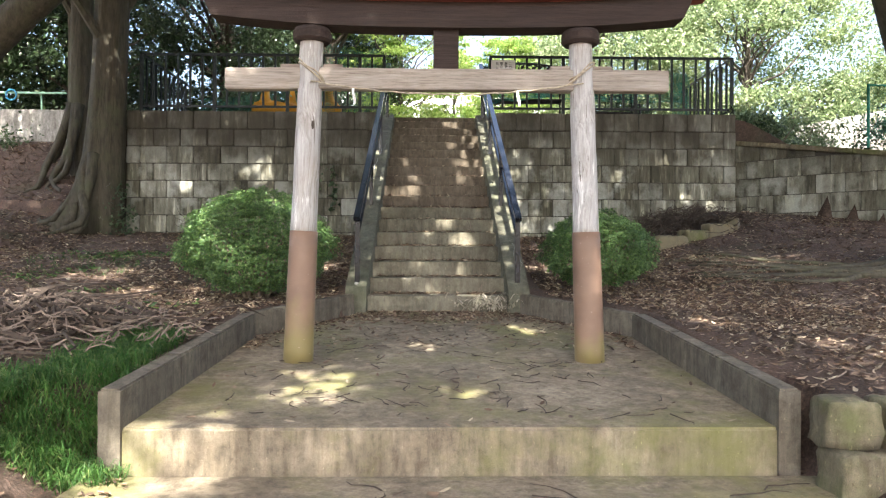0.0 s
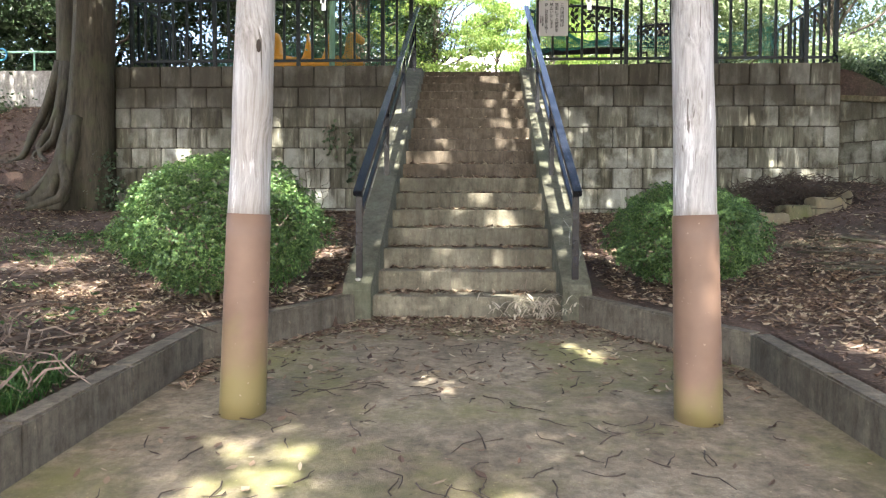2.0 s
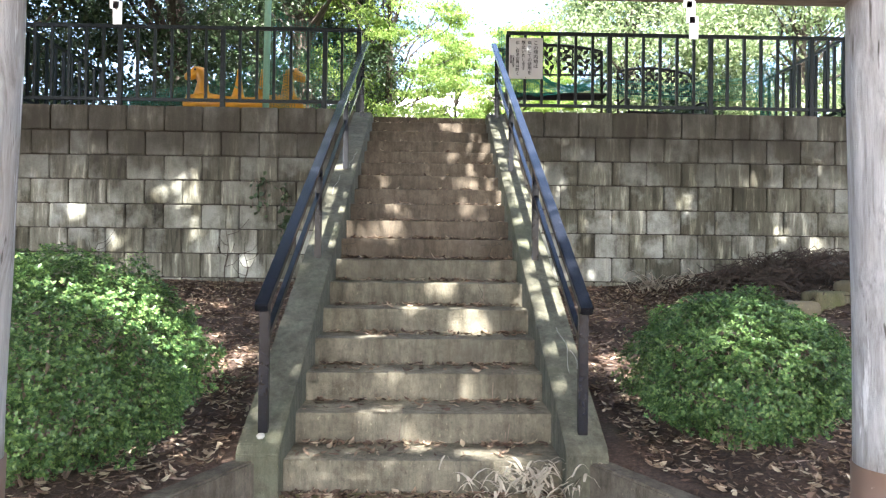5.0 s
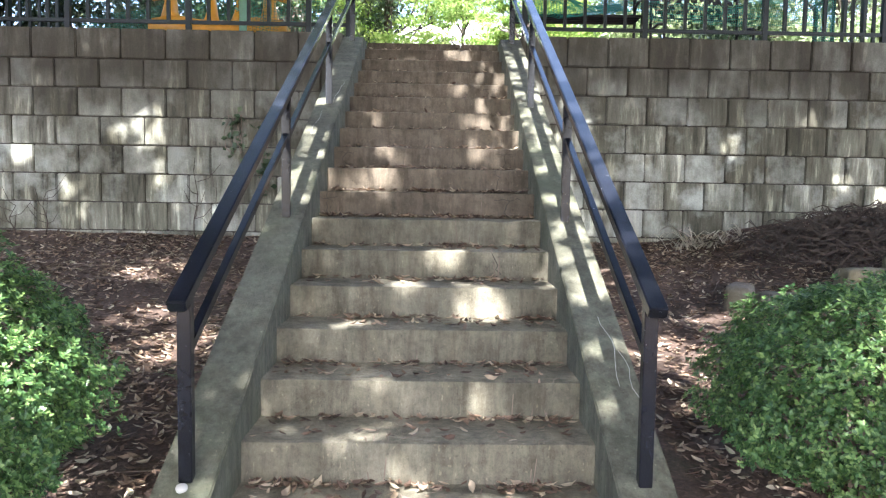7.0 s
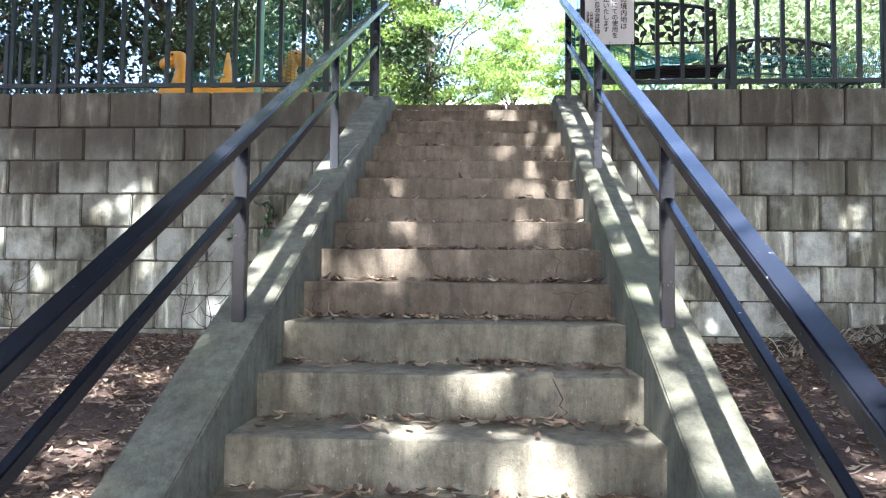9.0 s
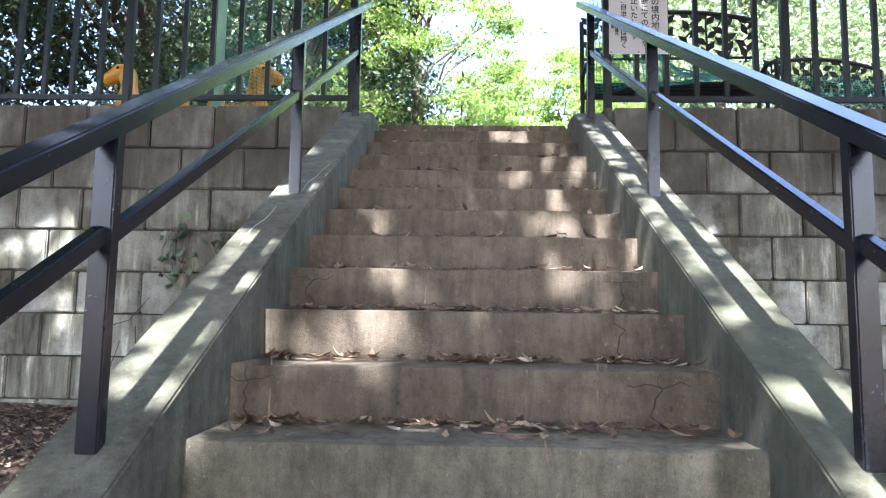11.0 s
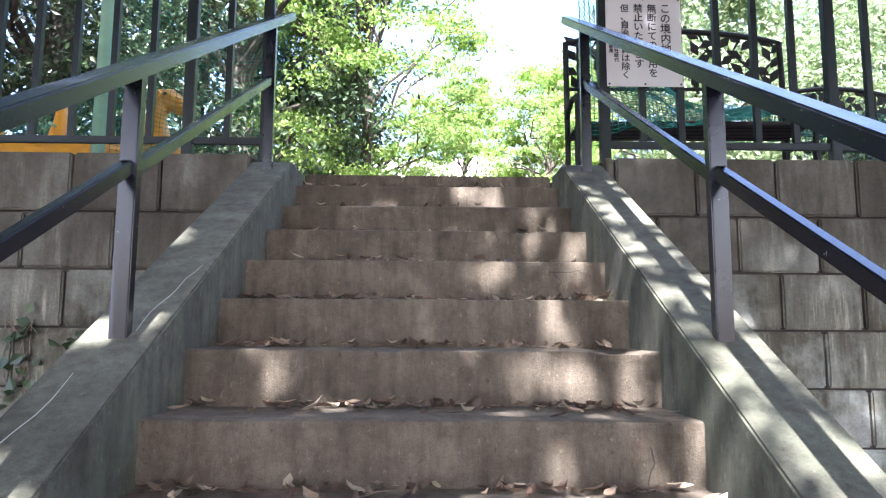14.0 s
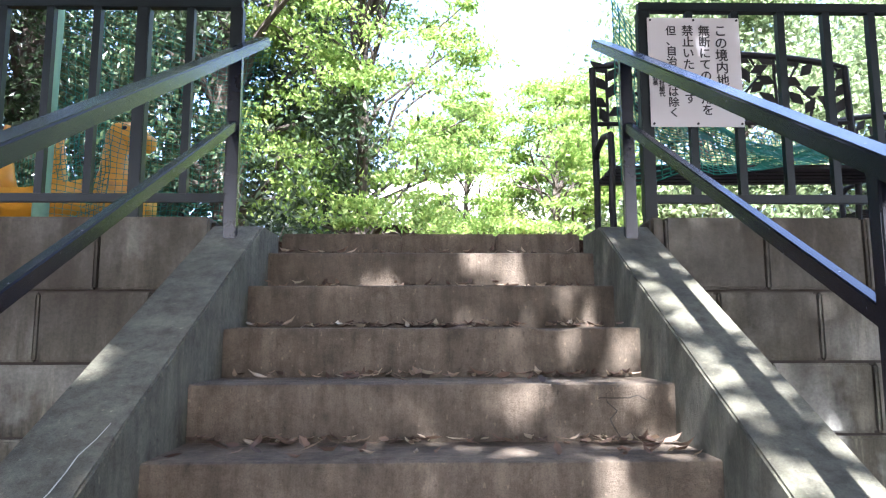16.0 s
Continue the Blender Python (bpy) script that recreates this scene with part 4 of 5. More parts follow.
build_tree("camphor_tree", EVERGREEN, (-12.5, 17.2, 3.0), 10, 3.0, 0.3, MAT_LEAF_DARK, 41, 0.09, 110, 170, 0.05)
build_tree("camphor_tree", EVERGREEN, (-9.2, 18.0, 3.1), 10, 2.4, 0.28, MAT_LEAF_DARK, 42, 0.06, 110, 300, 0.05)
build_tree("camphor_tree", EVERGREEN, (-4.6, 22.5, 3.3), 12, 3.4, 0.3, MAT_LEAF_DARK, 43, 0.07, 120, 320, 0.05)


# ---- big tree with buttress roots beside the wall ----
def build_root_tree(at, r, height, seed, lean, roots, label, spread=1.7):
    rnd = random.Random(seed)
    e = empty("root_tree", at)
    tagged(e, label, "tree")
    bm = bmesh.new()
    n, rings = 40, []
    for k in range(26):
        u = k / 25
        z = -0.35 + (height + 0.35) * u ** 1.4
        flare = 1 + spread * math.exp(-max(0, z) * 1.25)
        row = []
        for i in range(n):
            a = math.tau * i / n
            ridge = 0.5 + 0.5 * noise.noise((math.cos(a) * 2.6, math.sin(a) * 2.6, z * 0.22 + seed))
            ridge += 0.55 * noise.noise((math.cos(a) * 6, math.sin(a) * 7, z * 0.35 + seed))
            open_side = 0.12 + 0.88 * sstep(-0.35, 0.6, -math.cos(a))
            rad = r * (1 + (flare - 1) * (0.2 + 1.3 * ridge) * open_side + 0.2 * ridge) * (1 - 0.2 * u)
            row.append(bm.verts.new((math.cos(a) * rad + lean[0] * z, math.sin(a) * rad + lean[1] * z, z)))
        rings.append(row)
    for a, b in zip(rings, rings[1:]):
        for i in range(n):
            bm.faces.new((a[i], a[(i + 1) % n], b[(i + 1) % n], b[i]))
    part("trunk", bm, MAT_BARK, e, "grey-brown fluted trunk", True)
    for k in range(roots):
        a = rnd.uniform(math.pi * 0.85, math.pi * 1.45)
        ln = rnd.uniform(0.4, 1.0)
        pts, rad = [], []
        for j in range(9):
            u = j / 8
            d = r * 0.8 + ln * u
            ang = a + 0.3 * math.sin(u * 5 + k) + 0.15 * math.sin(u * 11 + k * 2.3)
            x, y = math.cos(ang) * d, math.sin(ang) * d
            x, y = min(x, WALL_L - 0.12 - at[0]) if at[1] + y > 12.9 else x, min(y, 12.95 - at[1]) if at[0] + x > WALL_L else y
            z = max(ground_z(at[0] + x, at[1] + y) - at[2], -0.8) + 1.5 * (1 - u) ** 2.6 - 0.02
            pts.append((x, y, z))
            rad.append((0.075 * (1 - u) + 0.032) * (1 + 0.3 * noise.noise((j * 0.9, k * 2.3, 1))))
        part("root", tube(bmesh.new(), pts, rad, 8), MAT_BARK, e, "", True)
    for k in range(4):
        a = k * 1.6 + seed
        p0 = Vector((lean[0] * height * 0.6, lean[1] * height * 0.6, height * (0.5 + 0.1 * k)))
        p1 = p0 + Vector((math.cos(a) * 3, math.sin(a) * 2.0 + 1.0, 2.2))
        bm = bmesh.new()
        grow(rnd, p0, [(p1, r * 0.35)], bm, r * 0.3, 0.25)
        part("limb", bm, MAT_BARK, e)
    cl = [(Vector((rnd.gauss(0, 1.8), rnd.gauss(0.6, 1.4), height + rnd.uniform(0.0, 3.0))), rnd.uniform(0.8, 1.4)) for _ in range(60)]
    leaf_cloud("crown", crown_points(rnd, cl, 120, 0.6), MAT_LEAF_DARK, 0.11, rnd, e, 0.2, 0.5, 1, 0.5)


build_root_tree((-6.4, 13.0, 1.08), 0.33, 6.5, 61, (0.025, 0.02), 24, "huge old tree with fluted roots gripping the slope", 1.5)
build_root_tree((-7.6, 14.6, 2.0), 0.25, 7.0, 67, (-0.02, 0.02), 4, "grey tree trunk behind the large rooted tree", 0.2)


# ivy at the foot of the tree and on the wall
def build_ivy(at, size, count, seed, label, lie):
    rnd = random.Random(seed)
    e = empty("ivy", at)
    tagged(e, label, "climbing plant")
    pts, bm = [], bmesh.new()
    for k in range(5):
        x, z, line = rnd.uniform(-0.3, 0.3) * size[0], 0.0, []
        for j in range(8):
            line.append((x, 0.0, z))
            x += rnd.gauss(0, 0.08) * size[0]
            z += size[2] / 7
        tube(bm, line, 0.004, 4)
        for _ in range(count // 5):
            p = rnd.choice(line)
            pts.append(((p[0] + rnd.gauss(0, 0.09) * size[0], -abs(rnd.gauss(0, size[1])), p[2] + rnd.gauss(0, 0.05)), (0, -1.0, 0.4)))
    part("stem", bm, MAT_TWIG, e)
    leaf_cloud("foliage", pts, MAT_LEAF_DARK, lie, rnd, e, 0.2, 0.75)


build_ivy((-6.2, 12.95, 1.0), (0.9, 0.12, 0.9), 900, 5, "dark ivy over the roots beside the wall", 0.035)
build_ivy((-2.05, 13.17, 1.55), (0.3, 0.02, 0.75), 60, 6, "small green vine hanging on the block wall", 0.045)
build_ivy((-2.35, 13.17, 2.0), (0.3, 0.02, 0.45), 36, 7, "small green vine hanging on the block wall", 0.04)


# ---- playground rider ----
def head_mesh(face):
    """A rounded animal head on a swelling neck, looking along x by the sign of face."""
    bm = bmesh.new()
    tube(bm, [(0, 0, 0), (face * 0.01, 0, 0.16), (-face * 0.0, 0, 0.3), (face * 0.03, 0, 0.42), (face * 0.06, 0, 0.5), (face * 0.07, 0, 0.54)], [0.17, 0.11, 0.085, 0.1, 0.085, 0.03], 16)
    tube(bm, [(face * 0.02, 0, 0.47), (face * 0.1, 0, 0.455), (face * 0.2, 0, 0.40), (face * 0.27, 0, 0.365), (face * 0.29, 0, 0.36)], [0.08, 0.1, 0.078, 0.062, 0.03], 14)
    return bm


def build_rider(x0, x1, y):
    z = UPPER
    e = empty("spring_rider", ((x0 + x1) / 2, y, z + 0.27))
    tagged(e, "glossy yellow fibreglass animal rider with two heads and seats", "playground rider")
    w = (x1 - x0) / 2
    prof = [(-w, 0.04), (-w, 0.28), (-w * 0.62, 0.34), (-w * 0.3, 0.29), (-w * 0.2, 0.27), (w * 0.2, 0.27), (w * 0.32, 0.29), (w * 0.62, 0.34), (w, 0.28), (w, 0.04)]
    bm = extrude_poly(bmesh.new(), prof, "y", -0.2, 0.2, 0.05)
    part("body", bm, MAT_YELLOW, e, "", True)
    for k, s in ((-0.72, -1), (0.72, 1)):
        o = part("head", head_mesh(s), MAT_YELLOW, e, "yellow animal head", True)
        o.location = (w * k, 0, 0.25)
        b = bmesh.new()
        bmesh.ops.create_uvsphere(b, u_segments=10, v_segments=6, radius=0.022)
        eye = part("eye", b, MAT_INK, o, "black painted eye", True)
        eye.location = (s * 0.1, -0.082, 0.475)
    for k in (-0.12, 0.28):
        bm = tube(bmesh.new(), [(w * k, 0, 0.2), (w * k, 0, 0.36), (w * k + 0.01, 0, 0.5), (w * k + 0.01, 0, 0.77)], [0.15, 0.09, 0.06, 0.02], 14)
        part("seat_back", bm, MAT_YELLOW, e, "", True)
        part("grip", tube(bmesh.new(), [(w * k - 0.0, -0.16, 0.44), (w * k, 0.16, 0.44)], 0.014, 8), MAT_POLE, e)
    for k in (-0.5, 0.5):
        pts = [(w * k + 0.07 * math.cos(i * 0.8), 0.07 * math.sin(i * 0.8), -0.3 + 0.36 * i / 24) for i in range(25)]
        part("spring", tube(bmesh.new(), pts, 0.012, 6), MAT_IRON, e)


build_rider(-4.05, -2.12, 15.0)

pole = mesh_object("net_pole", tube(bmesh.new(), [(-2.63, 14.5, UPPER - 0.05), (-2.6, 14.5, UPPER + 4.2)], 0.052, 14), MAT_POLE, True)
tagged(pole, "pale green painted steel pole behind the fence", "pole")


# ---- green nets: knotted cords ----
def build_net(corners, nu, nv, sag, label, r=0.0016):
    a, b, c, d = [Vector(p) for p in corners]      # two lower, two upper corners
    rnd = random.Random(len(label) + nu)

    def at(u, v):
        p = a.lerp(b, u).lerp(c.lerp(d, u), v)
        p.z -= sag * 4 * u * (1 - u) * v
        p.y += 0.08 * noise.noise((u * 5, v * 3, nu)) + 0.03 * noise.noise((u * 15, v * 9, nu))
        p.z += 0.05 * noise.noise((u * 6, v * 4, nu + 3))
        return p
    verts, faces = [], []

    def cord(pts):
        i0 = len(verts)
        for p in pts:
            verts.extend((p + Vector((r, 0, r)), p + Vector((-r, 0, r)), p + Vector((0, -r, -r))))
        for k in range(len(pts) - 1):
            for s in range(3):
                i, j = i0 + 3 * k + s, i0 + 3 * k + (s + 1) % 3
                faces.append((i, j, j + 3, i + 3))
    for i in range(nu + 1):
        cord([at(i / nu, j / nv) for j in range(nv + 1)])
    for j in range(nv + 1):
        cord([at(i / nu, j / nv) for i in range(nu + 1)])
    ob = from_arrays("net", verts, faces, MAT_NET)
    tagged(ob, label, "net")
    return ob


build_net([(-5.6, 16.2, UPPER), (-2.3, 14.7, UPPER), (-5.6, 16.2, 4.35), (-2.3, 14.7, 4.75)], 80, 26, 0.25, "sagging dark green cord net behind the yellow rider", 0.0026)
build_net([(-2.6, 14.55, UPPER + 0.1), (-1.6, 15.3, UPPER + 0.1), (-2.6, 14.55, 5.3), (-1.3, 15.2, 5.2)], 26, 46, 0.1, "green cord net hung from the pale pole", 0.0022)
build_net([(0.98, 13.6, UPPER + 0.3), (2.4, 13.62, UPPER + 0.45), (0.93, 13.5, 4.72), (2.35, 14.2, 4.1)], 36, 30, 0.3, "bright green cord net draped over the bench", 0.0036)
build_net([(2.3, 14.8, 4.0), (5.6, 15.2, 4.1), (2.3, 14.8, 4.35), (5.6, 15.2, 4.55)], 110, 12, 0.12, "rolled green net strung behind the benches", 0.0035)
build_net([(5.0, 14.2, UPPER), (5.5, 14.6, UPPER), (5.0, 14.2, 4.55), (5.5, 14.6, 4.6)], 20, 40, 0.05, "green net hanging at the corner of the fence", 0.003)


# ---- cast-iron benches ----
def build_bench(at, turn, width, seed, label):
    e = empty("garden_bench", at)
    tagged(e, label, "bench", "benches behind the fence")
    rnd = random.Random(seed)
    h, w = 0.4, width / 2
    for s in (-1, 1):
        part("leg", tube(bmesh.new(), [(s * w, -0.3, -0.03), (s * w, -0.26, 0.2), (s * w, -0.3, 0.42), (s * w, -0.28, 0.6)], 0.02, 8), MAT_IRON, e)
        part("leg", tube(bmesh.new(), [(s * w, 0.12, -0.03), (s * w, 0.14, 0.2), (s * w, 0.12, 0.4)], 0.02, 8), MAT_IRON, e)
        part("armrest", tube(bmesh.new(), [(s * w, -0.28, 0.6), (s * w, -0.1, 0.64), (s * w, 0.08, 0.62), (s * w, 0.15, 0.55)], 0.02, 8), MAT_IRON, e)
    for k in range(5):
        part("seat_slat", box(bmesh.new(), -w, w, -0.27 + k * 0.085, -0.2 + k * 0.085, h, h + 0.025, 0.005), MAT_IRON, e)

    def arch(u):
        return 1.17 + 0.09 * (1 - (2 * u - 1) ** 2)
    back = [(-w + width * k / 16, 0.17, arch(k / 16)) for k in range(17)]
    part("back_frame", tube(bmesh.new(), [(-w, 0.13, h), *back, (w, 0.13, h)], 0.022, 8), MAT_IRON, e)
    part("back_rail", tube(bmesh.new(), [(-w, 0.15, 0.8), (w, 0.15, 0.8)], 0.014, 8), MAT_IRON, e)
    # leaf tracery between the rails
    bm = bmesh.new()
    for k in range(9):
        u = (k + 0.5) / 9
        x = -w + width * u
        lean = 0.1 * math.sin(k * 2.1)
        z1 = arch(u) - 0.02
        pts = [(x, 0.16, 0.77), (x + lean * 0.7, 0.165, 0.77 + (z1 - 0.77) * 0.4), (x - lean, 0.17, 0.77 + (z1 - 0.77) * 0.75), (x - lean * 0.3, 0.17, z1)]
        tube(bm, pts, 0.01, 6)
        for j in range(7):
            f = (j + 0.5) / 7
            c = Vector(pts[0]).lerp(Vector(pts[3]), f)
            a = rnd.uniform(0.3, 1.2) * (1 if j % 2 else -1)
            d = Vector((math.sin(a), 0, math.cos(a)))
            n = Vector((d.z, 0, -d.x))
            q = [c, c + d * 0.06 + n * 0.034, c + d * 0.13, c + d * 0.06 - n * 0.034]
            lo = [bm.verts.new(p + Vector((0, -0.005, 0))) for p in q]
            hi = [bm.verts.new(p + Vector((0, 0.005, 0))) for p in q]
            bm.faces.new(lo)
            bm.faces.new(hi[::-1])
            for i in range(4):
                bm.faces.new((lo[i], hi[i], hi[(i + 1) % 4], lo[(i + 1) % 4]))
    o = part("back_tracery", bm, MAT_IRON, e, "openwork of cast leaves and stems")
    e.matrix_basis = pose(*at, 0, 0, turn)


build_bench((1.77, 13.97, UPPER), -2, 1.6, 1, "black cast-iron garden bench with leaf tracery, draped with net")
build_bench((3.8, 15.1, UPPER - 0.02), 8, 1.35, 2, "black cast-iron garden bench with openwork leaf back")


# ---- shrine hall beyond ----
def build_hall():
    e = empty("shrine_hall", (0.8, 27, UPPER))
    tagged(e, "low hall with dark board walls and a pale sunlit roof", "building")
    inv = e.matrix_world.inverted()

    def add(name, bm, mat, label=""):
        part(name, bm, mat, e, label).matrix_parent_inverse = inv
    add("wall", box(bmesh.new(), -3.2, 4.8, 25.6, 29.5, UPPER - 0.1, 5.5), MAT_BROWN_BOARD, "dark brown board wall")
    add("roof", extrude_poly(bmesh.new(), [(24.8, 5.35), (24.8, 5.47), (27.5, 7.1), (30.3, 5.47), (30.3, 5.35), (27.5, 6.95)], "x", -4.0, 5.6), MAT_WHITE_WALL, "pale metal roof")
    for k in range(7):
        add("door_panel", box(bmesh.new(), -2.4 + k * 0.9, -1.56 + k * 0.9, 25.55, 25.59, UPPER, 5.2, 0.01), MAT_BROWN_BOARD)


build_hall()


# ---- far left: garden wall with a rail, far right: pale wall and fence ----
def build_left_wall():
    e = empty("wall_garden", (-12, 16.0, 2.4))
    tagged(e, "low grey concrete garden wall with a pipe rail on top", "wall", kind="structure")
    inv = e.matrix_world.inverted()
    for k in range(5):
        a = -19 + k * 2.1
        part("panel", box(bmesh.new(), a + 0.01, a + 2.09, 15.9, 16.05, 2.2, 4.05 - 0.02 * k, 0.01), MAT_GREY_WALL, e).matrix_parent_inverse = inv
        part("post", box(bmesh.new(), a - 0.06, a + 0.06, 15.84, 15.9, 2.2, 4.1, 0.01), MAT_GREY_WALL, e).matrix_parent_inverse = inv
    part("rail", tube(bmesh.new(), [(-19, 15.9, 4.42), (-8.6, 15.9, 4.35)], 0.025, 8), MAT_POLE, e).matrix_parent_inverse = inv
    for x in (-11.0, -9.2, -13):
        part("rail_post", tube(bmesh.new(), [(x, 15.95, 3.8), (x, 15.95, 4.38)], 0.02, 8), MAT_POLE, e).matrix_parent_inverse = inv
    hoop = tube(bmesh.new(), [(-9.85 + 0.12 * math.cos(a), 15.86, 4.3 + 0.12 * math.sin(a)) for a in [k * math.tau / 20 for k in range(21)]], 0.02, 8)
    tagged(mesh_object("hose_coil", hoop, MAT_BLUE, True), "coil of blue hose on the pipe rail", "hose")


build_left_wall()


def build_right_bank():
    e = empty("wall_bank", (13, 21, 3))
    tagged(e, "sunlit pale concrete wall along the upper lane", "wall", kind="structure")
    bm = extrude_poly(bmesh.new(), [(8.0, 2.4), (8.0, 3.9), (16.0, 5.4), (16.0, 2.4)], "y", 19.5, 19.8, 0.02)
    part("panel", bm, MAT_GREY_WALL, e).matrix_parent_inverse = e.matrix_world.inverted()
    f = empty("mesh_fence", (8.2, 12.6, 2.75))
    tagged(f, "green steel mesh fence on the neighbouring bank", "fence")
    inv = f.matrix_world.inverted()
    for k in range(3):
        part("post", tube(bmesh.new(), [(7.75 + k * 1.5, 11.9 + k * 0.1, 2.6), (7.75 + k * 1.5, 11.9 + k * 0.1, 3.75)], 0.025, 8), MAT_NET, f).matrix_parent_inverse = inv
    part("top_rail", tube(bmesh.new(), [(7.75, 11.9, 3.73), (10.75, 12.1, 3.73)], 0.02, 8), MAT_NET, f).matrix_parent_inverse = inv
    verts, faces = [], []
    for k in range(60):
        for s in (-1, 1):
            x = 7.75 + 3.0 * k / 60
            i = len(verts)
            y = 11.9 + (x - 7.75) * 0.067
            verts += [(x, y, 2.75), (x + 0.006, y, 2.75), (x + 0.006 + s * 0.5, y + s * 0.03, 3.7), (x + s * 0.5, y + s * 0.03, 3.7)]
            faces.append((i, i + 1, i + 2, i + 3))
    from_arrays("mesh", verts, faces, MAT_NET, f).matrix_parent_inverse = inv


build_right_bank()


# ---- woods in the distance ----
def build_woods():
    rnd = random.Random(91)
    pts = []
    for k in range(45000):
        a = rnd.uniform(-0.75, 0.75) * math.pi
        d = rnd.uniform(36, 44)
        x, y = math.sin(a) * d, 8 + math.cos(a) * d
        top = 3.0 + 5.5 * (0.55 + 0.5 * noise.noise((a * 9, 0, 0)) + 0.3 * noise.noise((a * 30, 1, 0)))
        if -0.06 < a / math.pi < 0.16:
            top *= 0.75
        pts.append(((x, y, 2.0 + top * rnd.random() ** 0.8), None))
    ob = leaf_cloud("far_woods", pts, MAT_LEAF_MID, 0.27, rnd, None, 0.2, 0.55)
    tagged(ob, "sunlit green woods in the distance", "woods", kind="stuff")


build_woods()


# ---- broken kerb stones, pipe and heaped twigs beside the steps ----
def stone(name, label, at, size, turn, mat, seed, category="stone", group="", rough=0.035):
    bm = bmesh.new()
    box(bm, -size[0] / 2, size[0] / 2, -size[1] / 2, size[1] / 2, -0.12, size[2])
    bmesh.ops.subdivide_edges(bm, edges=bm.edges[:], cuts=5, use_grid_fill=True)
    for v in bm.verts:
        n = noise.noise_vector(v.co * 9 + Vector((seed, 0, 0)))
        v.co += n * rough
        for ax in (0, 1):
            lim = size[ax] / 2
            if abs(v.co[ax]) > lim * 0.8 and v.co.z > size[2] * 0.8:
                v.co[ax] *= 0.95
                v.co.z -= 0.01
    ob = mesh_object(name, bm, mat, True)
    ob.matrix_basis = pose(at[0], at[1], ground_z(*at) if len(at) == 2 else at[2], 0, 0, turn)
    tagged(ob, label, category, group)
    return ob


KERB_LABEL = "loose concrete kerb stone bedded in the slope"
for k, (x, y, ln, turn, mat) in enumerate([(2.56, 10.52, 0.45, 62, MAT_KERB), (2.9, 10.22, 0.62, -8, MAT_KERB), (3.7, 10.6, 0.55, 8, MAT_YELLOW_KERB), (4.15, 10.75, 0.5, 22, MAT_STONE),
                                           (4.62, 10.95, 0.55, 25, MAT_YELLOW_KERB), (5.0, 11.25, 0.4, 60, MAT_YELLOW_KERB), (5.02, 11.7, 0.4, 95, MAT_STONE)]):
    stone("kerb_stone", KERB_LABEL.replace("concrete", "yellow-painted concrete") if mat is MAT_YELLOW_KERB else KERB_LABEL, (x, y), (ln, 0.2, 0.17), turn, mat, k, "kerb stone", "kerb stones round the twig heap", 0.014)
bm = bmesh.new()
ring = [[bm.verts.new((math.cos(a) * r, y, math.sin(a) * r)) for a in [k * math.tau / 24 for k in range(24)]] for r, y in ((0.13, 0.7), (0.13, 0.0), (0.16, -0.02), (0.16, 0.7))]
for a, b in zip(ring, ring[1:]):
    for k in range(24):
        bm.faces.new((a[k], a[(k + 1) % 24], b[(k + 1) % 24], b[k]))
pipe = mesh_object("drain_pipe", bm, MAT_PIPE, True)
pipe.matrix_basis = pose(4.75, 11.5, ground_z(4.75, 11.5) + 0.1, 0, 0, 20)
tagged(pipe, "short dark drain pipe lying among twigs", "pipe")

for k in range(16):
    x, low = 2.14 + 0.31 * (k // 2) + 0.02 * (k % 3), k % 2
    w, h, turn, y = 0.27 + 0.04 * (k % 3), (0.16 + 0.03 * (k % 4)) if low else 0.13, (k * 37) % 15 - 7, 3.1 if low else 3.2
    stone("boulder", "rough mossy stone edging the bank", (x, y, -0.53 if low else -0.22), (w, 0.26, h), turn, MAT_STONE, 20 + k, "stone", "stones edging the bank", 0.022)


# ---- scattered litter ----
def on_walk(x, y):
    """Height of the surface that dead leaves lie on."""
    if STAIR_L < x < STAIR_R and 7.5 <= y < 13.7:
        return RISE * (int((y - FIRST) / GOING) + 1) + 0.004
    inner = 1.85 if y < 6.05 else 1.85 - (y - 6.05) * 0.65
    if abs(x) < inner and 3.42 < y < 7.5:
        return platform_z(y)
    if abs(x) < 2.05 and y <= 3.40:
        return max(-0.575, ground_z(x, y))
    return ground_z(x, y)


def scatter(name, label, category, spots, mat, size, rnd, curl=0.35):
    """Dead leaves: long folded blades lying flat, a little curled."""
    verts, faces = [], []
    for x, y, z in spots:
        a = rnd.uniform(0, math.tau)
        s = size * rnd.uniform(0.55, 1.3)
        w = s * rnd.uniform(0.26, 0.46)
        u, v = Vector((math.cos(a), math.sin(a), rnd.gauss(0, 0.22))), Vector((-math.sin(a), math.cos(a), rnd.gauss(0, 0.25)))
        c = Vector((x, y, z + 0.006 + rnd.random() * 0.012))
        up = Vector((0, 0, 1)) * s * curl * rnd.uniform(0.0, 0.8)
        i = len(verts)
        verts += [c - u * s + up * 0.6, c - u * s * 0.3 + v * w + up * 0.5, c - u * s * 0.3 - v * w + up * 0.5, c + u * s * 0.4 + v * w * 0.8 + up * 0.5, c + u * s * 0.4 - v * w * 0.8 + up * 0.5,
                  c + u * s + up * 1.2, c - u * s * 0.3, c + u * s * 0.4]
        faces += [(i, i + 6, i + 1), (i, i + 2, i + 6), (i + 1, i + 6, i + 7, i + 3), (i + 6, i + 2, i + 4, i + 7), (i + 3, i + 7, i + 5), (i + 7, i + 4, i + 5)]
    ob = from_arrays(name, verts, faces, mat)
    tagged(ob, label, category, kind="stuff")


